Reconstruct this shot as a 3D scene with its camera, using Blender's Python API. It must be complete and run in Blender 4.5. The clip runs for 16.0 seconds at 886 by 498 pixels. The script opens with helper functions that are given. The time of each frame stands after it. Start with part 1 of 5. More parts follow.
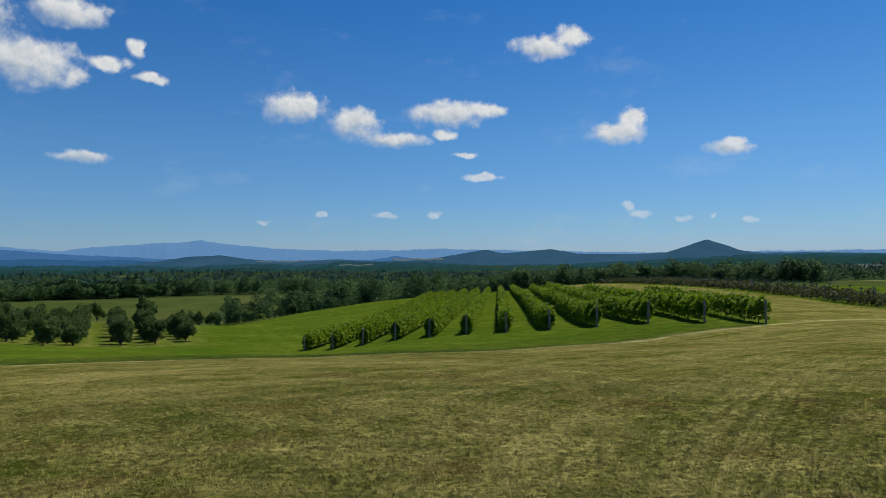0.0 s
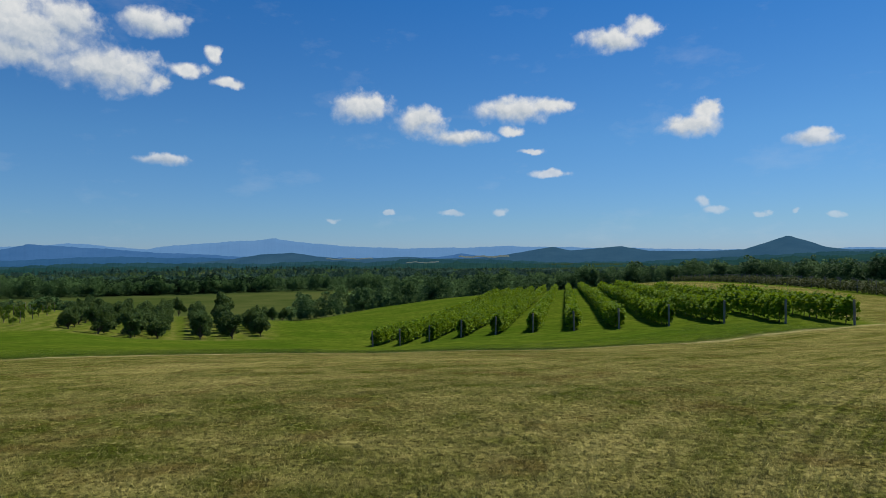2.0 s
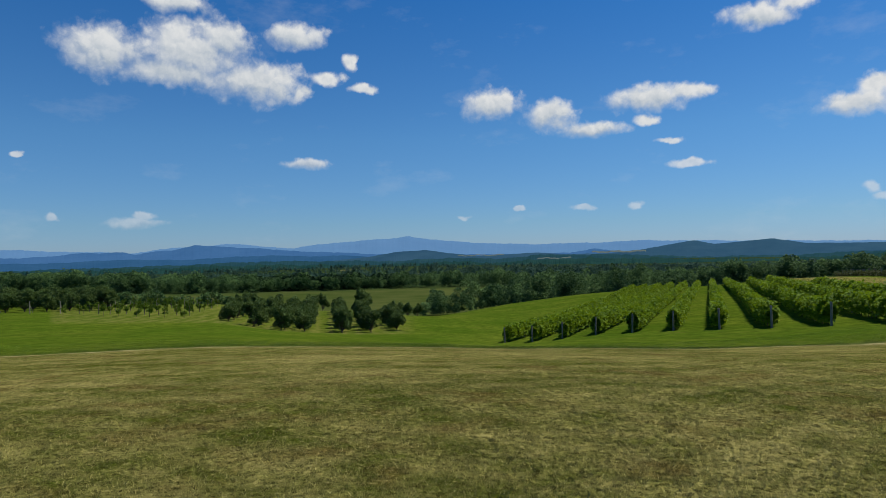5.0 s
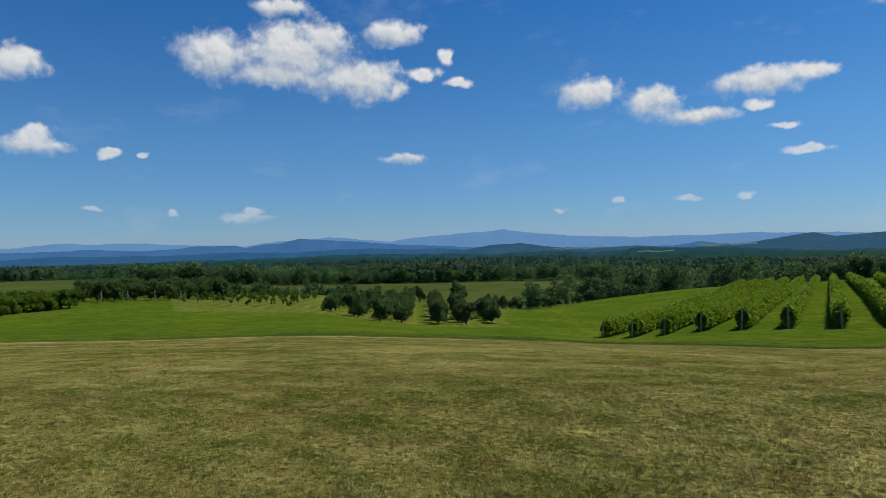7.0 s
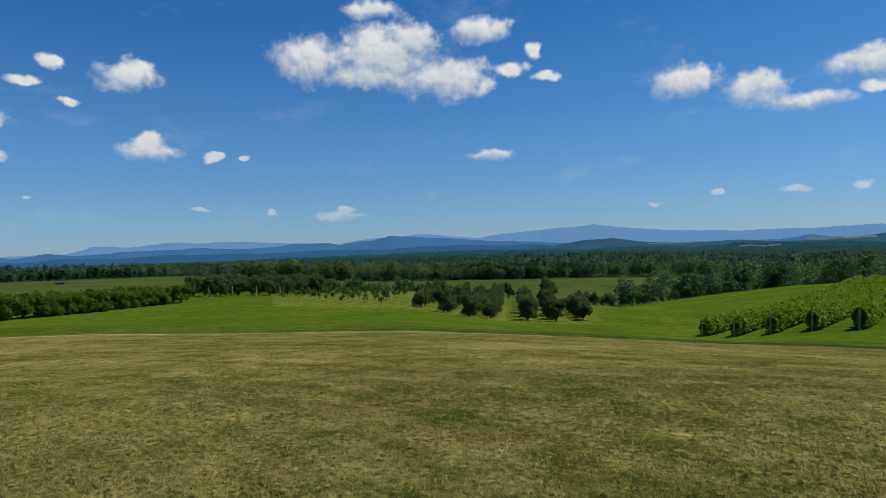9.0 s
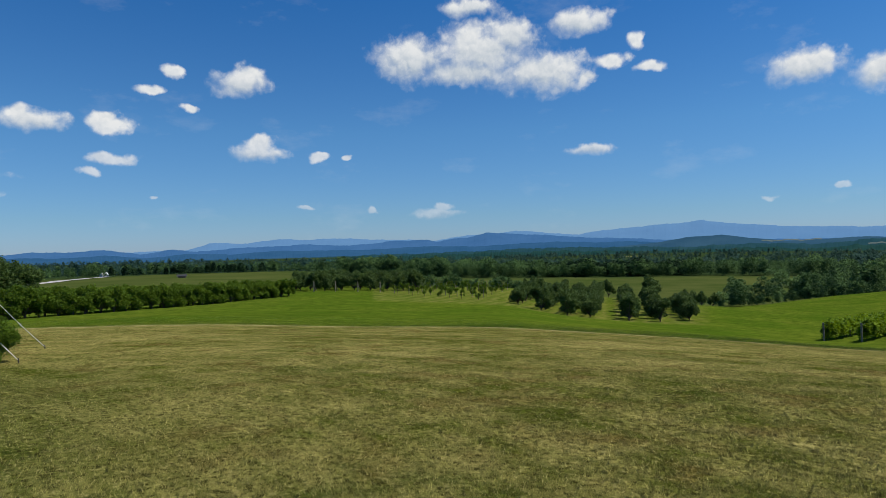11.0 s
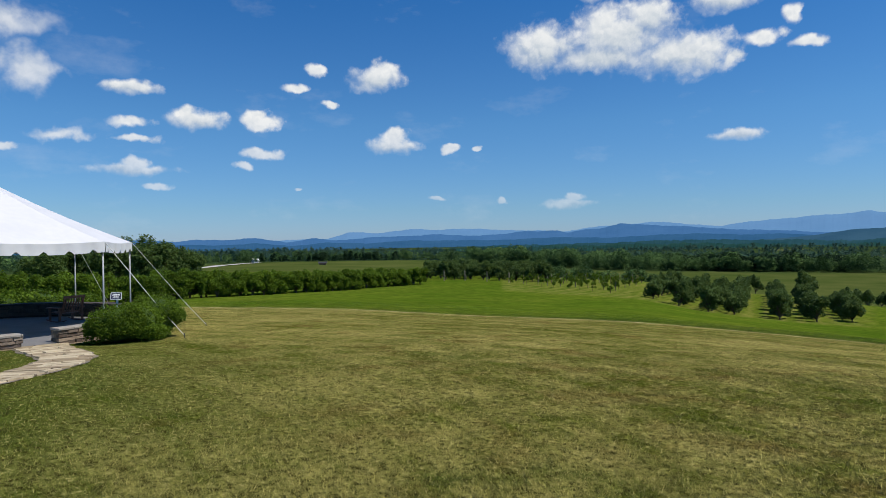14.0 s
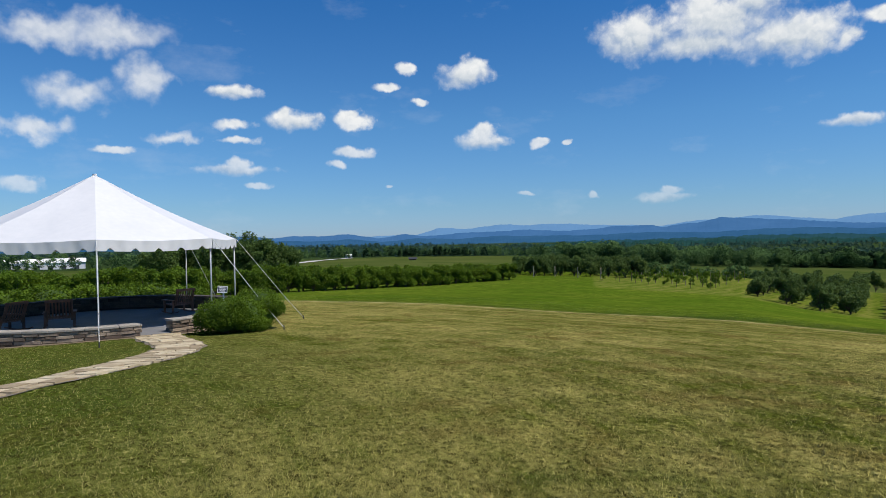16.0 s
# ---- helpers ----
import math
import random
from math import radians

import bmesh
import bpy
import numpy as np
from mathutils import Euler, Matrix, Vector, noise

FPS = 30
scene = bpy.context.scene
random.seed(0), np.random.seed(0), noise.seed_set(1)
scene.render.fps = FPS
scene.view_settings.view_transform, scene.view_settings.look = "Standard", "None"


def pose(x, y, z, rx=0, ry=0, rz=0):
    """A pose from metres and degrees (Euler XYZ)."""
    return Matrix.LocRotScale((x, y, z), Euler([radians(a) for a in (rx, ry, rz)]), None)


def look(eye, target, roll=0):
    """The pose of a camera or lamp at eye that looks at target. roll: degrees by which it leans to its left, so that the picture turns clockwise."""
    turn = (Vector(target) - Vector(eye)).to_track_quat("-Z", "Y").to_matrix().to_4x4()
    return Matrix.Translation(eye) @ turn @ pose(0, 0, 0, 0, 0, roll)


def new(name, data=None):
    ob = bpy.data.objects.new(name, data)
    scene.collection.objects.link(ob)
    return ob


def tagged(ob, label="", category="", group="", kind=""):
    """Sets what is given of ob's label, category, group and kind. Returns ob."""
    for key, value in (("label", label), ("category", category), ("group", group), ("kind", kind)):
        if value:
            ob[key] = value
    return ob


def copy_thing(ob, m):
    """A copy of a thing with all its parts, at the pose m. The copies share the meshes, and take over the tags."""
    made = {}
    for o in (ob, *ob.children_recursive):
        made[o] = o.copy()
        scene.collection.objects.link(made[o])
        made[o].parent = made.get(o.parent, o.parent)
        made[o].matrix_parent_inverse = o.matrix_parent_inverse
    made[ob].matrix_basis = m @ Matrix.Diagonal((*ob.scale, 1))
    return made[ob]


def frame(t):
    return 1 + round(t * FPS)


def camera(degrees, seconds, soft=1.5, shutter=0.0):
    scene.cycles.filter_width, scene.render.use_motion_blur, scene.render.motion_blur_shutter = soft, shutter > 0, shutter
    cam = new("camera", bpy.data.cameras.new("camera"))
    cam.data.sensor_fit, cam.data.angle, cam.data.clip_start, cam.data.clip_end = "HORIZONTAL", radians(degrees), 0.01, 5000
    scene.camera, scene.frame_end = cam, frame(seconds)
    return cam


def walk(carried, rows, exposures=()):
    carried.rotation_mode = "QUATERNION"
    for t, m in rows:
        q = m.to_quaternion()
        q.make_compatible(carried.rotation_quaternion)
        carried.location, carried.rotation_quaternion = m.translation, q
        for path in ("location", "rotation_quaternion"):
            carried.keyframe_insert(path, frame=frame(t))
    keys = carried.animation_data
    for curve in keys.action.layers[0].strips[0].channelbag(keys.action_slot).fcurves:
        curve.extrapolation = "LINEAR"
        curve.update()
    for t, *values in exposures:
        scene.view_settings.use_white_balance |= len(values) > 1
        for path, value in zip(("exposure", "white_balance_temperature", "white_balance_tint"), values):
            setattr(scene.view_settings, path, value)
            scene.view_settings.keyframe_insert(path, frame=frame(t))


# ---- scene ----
EYE = 1.6
cam = camera(70.47, 16.0, soft=0.75)
ROWS = [
    (0, 0.000, 0.000, 0.000, 0.00, 1.00, 0.60),
    (0.5, -0.003, -0.002, -0.001, 1.51, 1.10, 0.49),
    (1, -0.005, -0.004, -0.004, 3.00, 0.96, 0.56),
    (1.5, -0.004, -0.007, -0.005, 4.36, 0.81, 0.49),
    (2, -0.001, -0.010, -0.003, 6.03, 0.82, 0.62),
    (2.5, -0.002, -0.017, -0.004, 7.74, 0.76, 0.54),
    (3, -0.003, -0.024, -0.006, 9.35, 0.80, 0.62),
    (3.5, -0.006, -0.030, -0.008, 11.28, 0.64, 0.58),
    (4, -0.006, -0.031, -0.007, 13.59, 0.64, 0.86),
    (6.5, -0.020, -0.029, -0.011, 24.37, 0.36, 1.23),
    (7, -0.024, -0.029, -0.010, 26.63, 0.21, 1.22),
    (7.5, -0.030, -0.032, -0.008, 28.50, 0.11, 1.27),
    (8, -0.033, -0.036, -0.006, 30.61, 0.17, 1.33),
    (8.5, -0.039, -0.041, -0.007, 32.86, 0.18, 1.31),
    (9, -0.047, -0.040, -0.008, 34.70, 0.06, 1.60),
    (11.5, -0.108, -0.011, -0.033, 46.16, -0.10, 1.26),
    (12, -0.126, -0.000, -0.040, 48.64, -0.26, 1.12),
    (12.5, -0.138, 0.009, -0.046, 50.29, -0.37, 0.97),
    (13, -0.148, 0.013, -0.048, 52.04, -0.50, 0.78),
    (13.5, -0.159, 0.011, -0.051, 53.66, -0.65, 0.63),
    (14, -0.163, 0.006, -0.051, 55.30, -0.64, 0.89),
    (14.5, -0.166, 0.001, -0.047, 57.36, -0.64, 1.46),
    (15, -0.170, -0.005, -0.047, 59.80, -0.84, 1.70),
    (15.5, -0.182, -0.004, -0.048, 61.60, -1.02, 1.25),
    (16, -0.195, -0.001, -0.049, 63.40, -0.91, 1.10),
]
walk(cam, [(t, pose(x, y, EYE + z, 90 + pitch, roll, yaw)) for t, x, y, z, yaw, pitch, roll in ROWS],
     exposures=[(0.0, -0.07), (4.0, -0.06), (9.0, -0.02), (12.5, 0.11), (16.0, 0.18)])

# ---------- sky, clouds and sun ----------
SUN_AZ, SUN_EL = -48.0, 60.0        # degrees: left of straight ahead is positive
SUN_POWER, SKY_POWER = 4.2, 0.10


def bearing(az, r, z=0.0):
    """A place at a bearing (degrees to the left of straight ahead) and a distance."""
    a = radians(az)
    return Vector((-math.sin(a) * r, math.cos(a) * r, z))


class Nodes:
    """Short hand for building a node tree."""

    def __init__(self, tree):
        self.tree = tree
        tree.nodes.clear()

    def add(self, kind, **settings):
        node = self.tree.nodes.new(kind)
        for key, value in settings.items():
            if key == "ins":
                for k, v in value.items():
                    self.put(node, k, v)
            else:
                setattr(node, key, value)
        return node

    def put(self, node, k, v):
        if isinstance(v, bpy.types.NodeSocket):
            self.tree.links.new(v, node.inputs[k])
        else:
            node.inputs[k].default_value = v

    def math(self, op, a, b=0.0, c=0.0, clamp=False):
        return self.add("ShaderNodeMath", operation=op, use_clamp=clamp, ins={0: a, 1: b, 2: c}).outputs[0]

    def vec(self, op, a, b=(0, 0, 0), out=0):
        return self.add("ShaderNodeVectorMath", operation=op, ins={0: a, 1: b}).outputs[out]

    def noise(self, vector, scale, detail=2.0, rough=0.5, out="Fac"):
        return self.add("ShaderNodeTexNoise", ins={"Vector": vector, "Scale": scale, "Detail": detail, "Roughness": rough}).outputs[out]

    def span(self, v, a, b, c=0.0, d=1.0, smooth=False):
        return self.add("ShaderNodeMapRange", interpolation_type="SMOOTHSTEP" if smooth else "LINEAR", ins={0: v, 1: a, 2: b, 3: c, 4: d}).outputs[0]

    def mix(self, fac, a, b, blend="MIX"):
        node = self.add("ShaderNodeMix", data_type="RGBA", blend_type=blend)
        for k, v in ((0, fac), (6, a), (7, b)):
            if k and not isinstance(v, bpy.types.NodeSocket):
                v = (*v, 1.0)[:4]
            self.put(node, k, v)
        return node.outputs[2]


# clouds: bearing, height, half width and half height in degrees, one line to a cloud's lobe
CLOUDS = [
    (45.9, 16.9, 3.72, 2.18), (39.6, 17.2, 5.11, 2.85), (36.7, 18.4, 2.58, 1.86), (34, 15.2, 4.63, 2.09), (41.1, 15.5, 5.59, 1.28),
    (30.7, 19.2, 2.82, 1.36), (40.5, 21, 2.81, 0.96), (26, 17.2, 1.01, 0.73), (28, 15.8, 1.53, 0.69), (24.8, 15.1, 1.5, 0.49),
    (30.4, 14.6, 1.03, 1), (13.3, 13.4, 3.18, 1.56), (8.1, 12.2, 2.79, 1.62), (4.3, 10.8, 3.31, 0.75), (-0.7, 13.1, 4.08, 1.33),
    (-3.9, 13.3, 1.92, 0.94), (-0.2, 11.3, 1.23, 0.54), (-9.3, 18.5, 3.28, 1.17), (-11.9, 19.2, 1.79, 1.05), (-15.6, 11, 2.98, 1.08),
    (-16.8, 12, 1.52, 0.97), (-24.7, 9, 2.22, 0.7), (-25.1, 9.5, 1.19, 0.55), (-3.7, 7.5, 1.96, 0.41), (-17.5, 3.8, 1.03, 0.39),
    (-16.5, 4.5, 0.67, 0.59), (30.1, 8.4, 2.4, 0.57), (11.1, 4.3, 0.6, 0.25), (5.1, 4, 1.28, 0.31), (0.7, 4.1, 0.77, 0.41),
    (16, 3.5, 0.67, 0.25), (-21.1, 3.4, 0.72, 0.24), (-23.3, 3.4, 0.52, 0.28), (-26, 3.1, 0.5, 0.28), (-2.2, 9.5, 1.29, 0.31),
    (59.6, 8.8, 2.11, 0.94), (59.8, 9.5, 1.09, 0.76), (54.6, 8.4, 1.01, 0.4), (44.3, 3.3, 2.58, 0.49), (43.5, 3.8, 0.94, 0.39),
    (50, 3.6, 0.57, 0.43), (55.8, 3.9, 0.71, 0.27), (52, 8.5, 0.42, 0.28), (61, 14.5, 2.56, 1.29), (60.7, 15.3, 1.54, 0.99),
    (59.8, 8.8, 2.46, 0.81), (59.6, 9.5, 1.54, 0.81), (66.5, 15.1, 0.87, 0.55), (68.5, 13.7, 1.43, 0.45), (76.5, 10.5, 2.68, 0.89),
    (77.5, 11.1, 1.21, 0.68), (71.3, 10.7, 2.12, 0.8), (71.6, 11.2, 1.11, 0.6), (81.4, 6.3, 3.49, 0.54), (81.2, 6.8, 1.31, 0.58),
    (71.1, 7.9, 2.12, 0.56), (72.9, 6.9, 0.85, 0.4), (81.8, 10.1, 1.95, 0.58), (81.1, 8.8, 1.87, 0.34), (91, 7.6, 1.82, 0.36),
    (81.5, 12.9, 2.55, 0.57), (54.7, 8.3, 1.01, 0.4), (79.6, 5, 1.52, 0.35), (44, 3.3, 2.52, 0.44), (43.3, 3.9, 0.91, 0.34),
    (55.8, 3.9, 0.76, 0.25), (50, 3.6, 0.59, 0.4), (97.5, 4.9, 1.59, 0.76), (68.1, 4.8, 0.46, 0.2), (65.4, 12.2, 0.62, 0.35),
]


# thin, soft-edged veils, in the same terms
VEILS = [
    (86.5, 8.9, 1.96, 0.65), (96.3, 9.1, 2.36, 0.85), (93.6, 11.9, 2.69, 1.29), (90.7, 16.6, 3.85, 1.38), (95.4, 16.1, 2.96, 1.24),
    (88.6, 13.4, 1.89, 1.53),
]


def build_world():
    world = bpy.data.worlds.new("sky")
    scene.world = world
    world.use_nodes = True
    n = Nodes(world.node_tree)
    sky = n.add("ShaderNodeTexSky", sky_type="NISHITA", sun_disc=False, sun_elevation=radians(SUN_EL), sun_rotation=radians(-SUN_AZ),
                altitude=300, air_density=1.0, dust_density=0.2, ozone_density=2.0)
    d = n.add("ShaderNodeTexCoord").outputs["Generated"]
    sep = n.add("ShaderNodeSeparateXYZ", ins={0: d})
    az = n.math("DEGREES", n.math("ARCTAN2", n.math("MULTIPLY", sep.outputs[0], -1.0), sep.outputs[1]))
    el = n.math("DEGREES", n.math("ARCSINE", sep.outputs[2]))
    flat = n.add("ShaderNodeCombineXYZ", ins={0: az, 1: el, 2: 0.0}).outputs[0]
    warp = n.vec("SUBTRACT", n.noise(flat, 0.55, 4.0, 0.5, "Color"), (0.5, 0.5, 0.5))
    warp = n.vec("MULTIPLY", warp, (2.4, 1.7, 0.0))
    p = n.vec("ADD", flat, warp)
    calm = n.vec("ADD", flat, n.vec("MULTIPLY", warp, (0.9, 0.6, 0.0)))

    def billow(at):
        """Rounded heads at several sizes, as heaped clouds have."""
        v = n.add("ShaderNodeTexVoronoi", feature="SMOOTH_F1", ins={"Vector": at, "Scale": 0.7, "Detail": 3.0, "Roughness": 0.5, "Lacunarity": 2.2, "Smoothness": 0.45})
        return v.outputs["Distance"]

    rolls = n.vec("ADD", flat, n.vec("MULTIPLY", n.vec("SUBTRACT", n.noise(flat, 1.6, 3.0, 0.5, "Color"), (0.5, 0.5, 0.5)), (0.7, 0.7, 0.0)))
    heads = billow(rolls)
    dist, base = None, None
    for a, e, w, h in CLOUDS:
        q = n.vec("MULTIPLY", n.vec("SUBTRACT", p if h > 0.75 else calm, (a, e, 0)), (1 / w, 1 / h, 0))
        one = n.vec("LENGTH", q, out=1)
        dist = one if dist is None else n.math("SMOOTH_MIN", dist, one, 0.22)
        if w > 2.2:      # the shaded underside of the larger clouds
            q = n.vec("MULTIPLY", n.vec("SUBTRACT", p, (a + 0.1 * w, e - 0.45 * h, 0)), (0.9 / w, 1.5 / h, 0))
            one = n.vec("LENGTH", q, out=1)
            base = one if base is None else n.math("SMOOTH_MIN", base, one, 0.3)
    under = n.span(base, 1.5, 0.0, 0.0, 1.0, smooth=True)
    body = n.math("MULTIPLY_ADD", n.math("SUBTRACT", 1.21, dist), 1.6, n.math("MULTIPLY", n.math("SUBTRACT", 0.45, heads), 0.55))
    body = n.math("MULTIPLY_ADD", n.math("SUBTRACT", n.noise(flat, 1.1, 5.0, 0.5), 0.5), 0.8, body)
    cover = n.span(body, -0.10, n.math("MULTIPLY_ADD", under, 0.6, 0.95), 0.0, 1.0, smooth=True)
    # lit and shaded folds: the slope of the same heads towards the sun
    fold = n.math("SUBTRACT", billow(n.vec("ADD", rolls, (-0.18, 0.34, 0.0))), heads)
    fold = n.span(fold, -0.30, 0.30)
    grey = n.math("MULTIPLY_ADD", under, 0.55, n.math("MULTIPLY", n.math("SUBTRACT", 1.0, fold), 0.30), clamp=True)
    white = n.mix(grey, (7.8, 7.9, 7.9), (3.7, 4.5, 5.4))
    hazy = n.span(el, 1.0, 11.0, 0.22, 1.0)
    veil = None
    for a, e, w, h in VEILS:
        q = n.vec("MULTIPLY", n.vec("SUBTRACT", n.vec("ADD", p, warp), (a, e, 0)), (1 / w, 1 / h, 0))
        one = n.vec("LENGTH", q, out=1)
        veil = one if veil is None else n.math("SMOOTH_MIN", veil, one, 0.3)
    veil = n.span(veil, 1.35, 0.2, 0.0, 0.72, smooth=True)
    wisp = n.span(n.noise(n.vec("MULTIPLY", flat, (0.10, 0.22, 1.0)), 1.0, 7.0, 0.62), 0.56, 0.80, 0.0, 0.16)
    cover = n.math("MAXIMUM", n.math("MULTIPLY", cover, hazy), n.math("MAXIMUM", wisp, veil))
    ramp = n.add("ShaderNodeValToRGB", ins={0: n.math("DIVIDE", el, 30.0, clamp=True)})
    stops = ramp.color_ramp.elements
    stops[0].position, stops[0].color = 0.0, (0.40, 0.575, 1.00, 1)
    stops[1].position, stops[1].color = 0.80, (0.15, 0.57, 0.99, 1)
    for at, c in ((0.10, (0.38, 0.60, 0.90, 1)), (0.35, (0.34, 0.66, 0.95, 1))):
        stops.new(at).color = c
    blue = n.mix(1.0, sky.outputs[0], ramp.outputs[0], "MULTIPLY")
    colour = n.mix(cover, blue, white)
    back = n.add("ShaderNodeBackground", ins={0: colour, 1: SKY_POWER})
    out = n.add("ShaderNodeOutputWorld")
    n.tree.links.new(back.outputs[0], out.inputs[0])
    sun = new("sun", bpy.data.lights.new("sun", "SUN"))
    sun.data.energy, sun.data.angle, sun.data.color = SUN_POWER, radians(0.53), (1.0, 0.93, 0.82)
    e = radians(SUN_EL)
    way = bearing(SUN_AZ, math.cos(e), math.sin(e))
    sun.matrix_world = look(way * 100, (0, 0, 0))


build_world()

# ---------- materials ----------
def material(name):
    m = bpy.data.materials.new(name)
    m.use_nodes = True
    n = Nodes(m.node_tree)
    out = n.add("ShaderNodeOutputMaterial")
    shader = n.add("ShaderNodeBsdfPrincipled")
    n.tree.links.new(shader.outputs[0], out.inputs[0])
    return m, n, shader


def finish(n, shader, colour, rough=0.8, height=None, strength=0.3, distance=0.02, **more):
    n.put(shader, "Base Color", colour if isinstance(colour, bpy.types.NodeSocket) else (*colour, 1.0))
    n.put(shader, "Roughness", rough)
    if height is not None:
        bump = n.add("ShaderNodeBump", ins={"Height": height, "Strength": strength, "Distance": distance})
        n.tree.links.new(bump.outputs[0], shader.inputs["Normal"])
    for k, v in more.items():
        n.put(shader, k.replace("_", " "), v)


def where(n):
    return n.add("ShaderNodeNewGeometry").outputs["Position"]


def raised_normal(n, lift):
    """Leaves and blades hang in masses: their shading leans towards the sky as a mass's does."""
    g = n.add("ShaderNodeNewGeometry").outputs["Normal"]
    return n.vec("NORMALIZE", n.vec("ADD", n.vec("MULTIPLY", g, (1 - lift,) * 3), (0, 0, lift)))


def leaf_material(name, dark, light, glow=0.35, big=0.15, lift=0.35):
    """Leaves: a colour for each leaf, broad tone changes from plant to plant, some light through the blade."""
    m, n, shader = material(name)
    isle = n.add("ShaderNodeNewGeometry").outputs["Random Per Island"]
    broad = n.span(n.noise(where(n), big, 3.0), 0.3, 0.7)
    f = n.math("ADD", n.math("MULTIPLY", isle, 0.6), n.math("MULTIPLY", broad, 0.4))
    colour = n.mix(f, dark, light)
    finish(n, shader, colour, 0.62)
    n.put(shader, "Normal", raised_normal(n, lift))
    n.put(shader, "Specular IOR Level", 0.08)
    trans = n.add("ShaderNodeBsdfTranslucent", ins={0: n.mix(0.5, colour, (light[0] * 1.5, light[1] * 1.4, light[2]))})
    both = n.add("ShaderNodeMixShader", ins={0: glow, 1: shader.outputs[0], 2: trans.outputs[0]})
    out = [k for k in n.tree.nodes if k.type == "OUTPUT_MATERIAL"][0]
    n.tree.links.new(both.outputs[0], out.inputs[0])
    return m


def forest_material(name, dark, light, glow=0.2, lift=0.4):
    """Leaves of a wood: every tree has its own tone, each leaf differs a little from it."""
    m, n, shader = material(name)
    isle = n.add("ShaderNodeNewGeometry").outputs["Random Per Island"]
    f = n.math("ADD", n.math("MULTIPLY", isle, 0.35), n.math("MULTIPLY", attribute(n, "tone"), 0.65))
    colour = n.mix(f, dark, light)
    finish(n, shader, colour, 0.7)
    n.put(shader, "Normal", raised_normal(n, lift))
    n.put(shader, "Specular IOR Level", 0.06)
    trans = n.add("ShaderNodeBsdfTranslucent", ins={0: colour})
    both = n.add("ShaderNodeMixShader", ins={0: glow, 1: shader.outputs[0], 2: trans.outputs[0]})
    out = [k for k in n.tree.nodes if k.type == "OUTPUT_MATERIAL"][0]
    n.tree.links.new(both.outputs[0], out.inputs[0])
    return m


def plain_material(name, dark, light, rough=0.8, scale=4.0, fine=60.0, bump=0.2, metal=0.0, each=0.0):
    """A solid with tone changes at two scales; each: how much single pieces differ."""
    m, n, shader = material(name)
    p = where(n)
    f = n.math("ADD", n.math("MULTIPLY", n.noise(p, scale, 4.0), 0.6), n.math("MULTIPLY", n.noise(p, fine, 3.0), 0.4))
    if each:
        own = n.add("ShaderNodeObjectInfo").outputs["Random"]
        f = n.math("MULTIPLY_ADD", n.math("SUBTRACT", own, 0.5), each, f)
    finish(n, shader, n.mix(n.span(f, 0.3, 0.7), dark, light), rough, n.noise(p, fine, 3.0), bump, 0.01)
    n.put(shader, "Metallic", metal)
    return m


def attribute(n, name):
    return n.add("ShaderNodeAttribute", attribute_name=name).outputs["Fac"]


def lawn_tone(n, p):
    """The dry and the greener patches of the lawn, and the lanes left by the mower along its edge."""
    mid = n.noise(p, 1.3, 6.0, 0.66)
    broad = n.noise(p, 0.20, 4.0, 0.55)
    path = n.add("ShaderNodeCombineXYZ", ins={0: attribute(n, "lane"), 1: n.math("MULTIPLY", attribute(n, "along"), 0.07), 2: 0.0}).outputs[0]
    lane = n.noise(path, 0.8, 6.0, 0.68)
    dry = n.math("ADD", n.math("MULTIPLY", broad, 0.5), n.math("ADD", n.math("MULTIPLY", mid, 0.75), n.math("MULTIPLY", lane, 0.65)))
    dry = n.span(dry, 0.80, 1.10)
    tone = n.mix(dry, (0.082, 0.104, 0.010), (0.335, 0.295, 0.088))
    bare = n.span(n.noise(n.vec("ADD", p, (3.0, 51.0, 0.0)), 0.75, 6.0, 0.68), 0.53, 0.66, 0.0, 0.8)
    tone = n.mix(bare, tone, (0.150, 0.108, 0.028))
    green = n.span(n.noise(n.vec("ADD", p, (31.0, 7.0, 0.0)), 0.42, 5.0, 0.6), 0.58, 0.74)
    clump = n.span(n.noise(p, 4.5, 7.0, 0.72), 0.36, 0.64, 0.84, 1.14)
    tone = n.mix(1.0, tone, n.add("ShaderNodeCombineColor", ins={0: clump, 1: clump, 2: clump}).outputs[0], "MULTIPLY")
    green = n.math("MAXIMUM", n.math("MULTIPLY", green, 0.75), n.math("MULTIPLY", attribute(n, "lush"), n.span(mid, 0.3, 0.6, 0.45, 0.95)))
    return n.mix(green, tone, (0.055, 0.090, 0.010)), mid


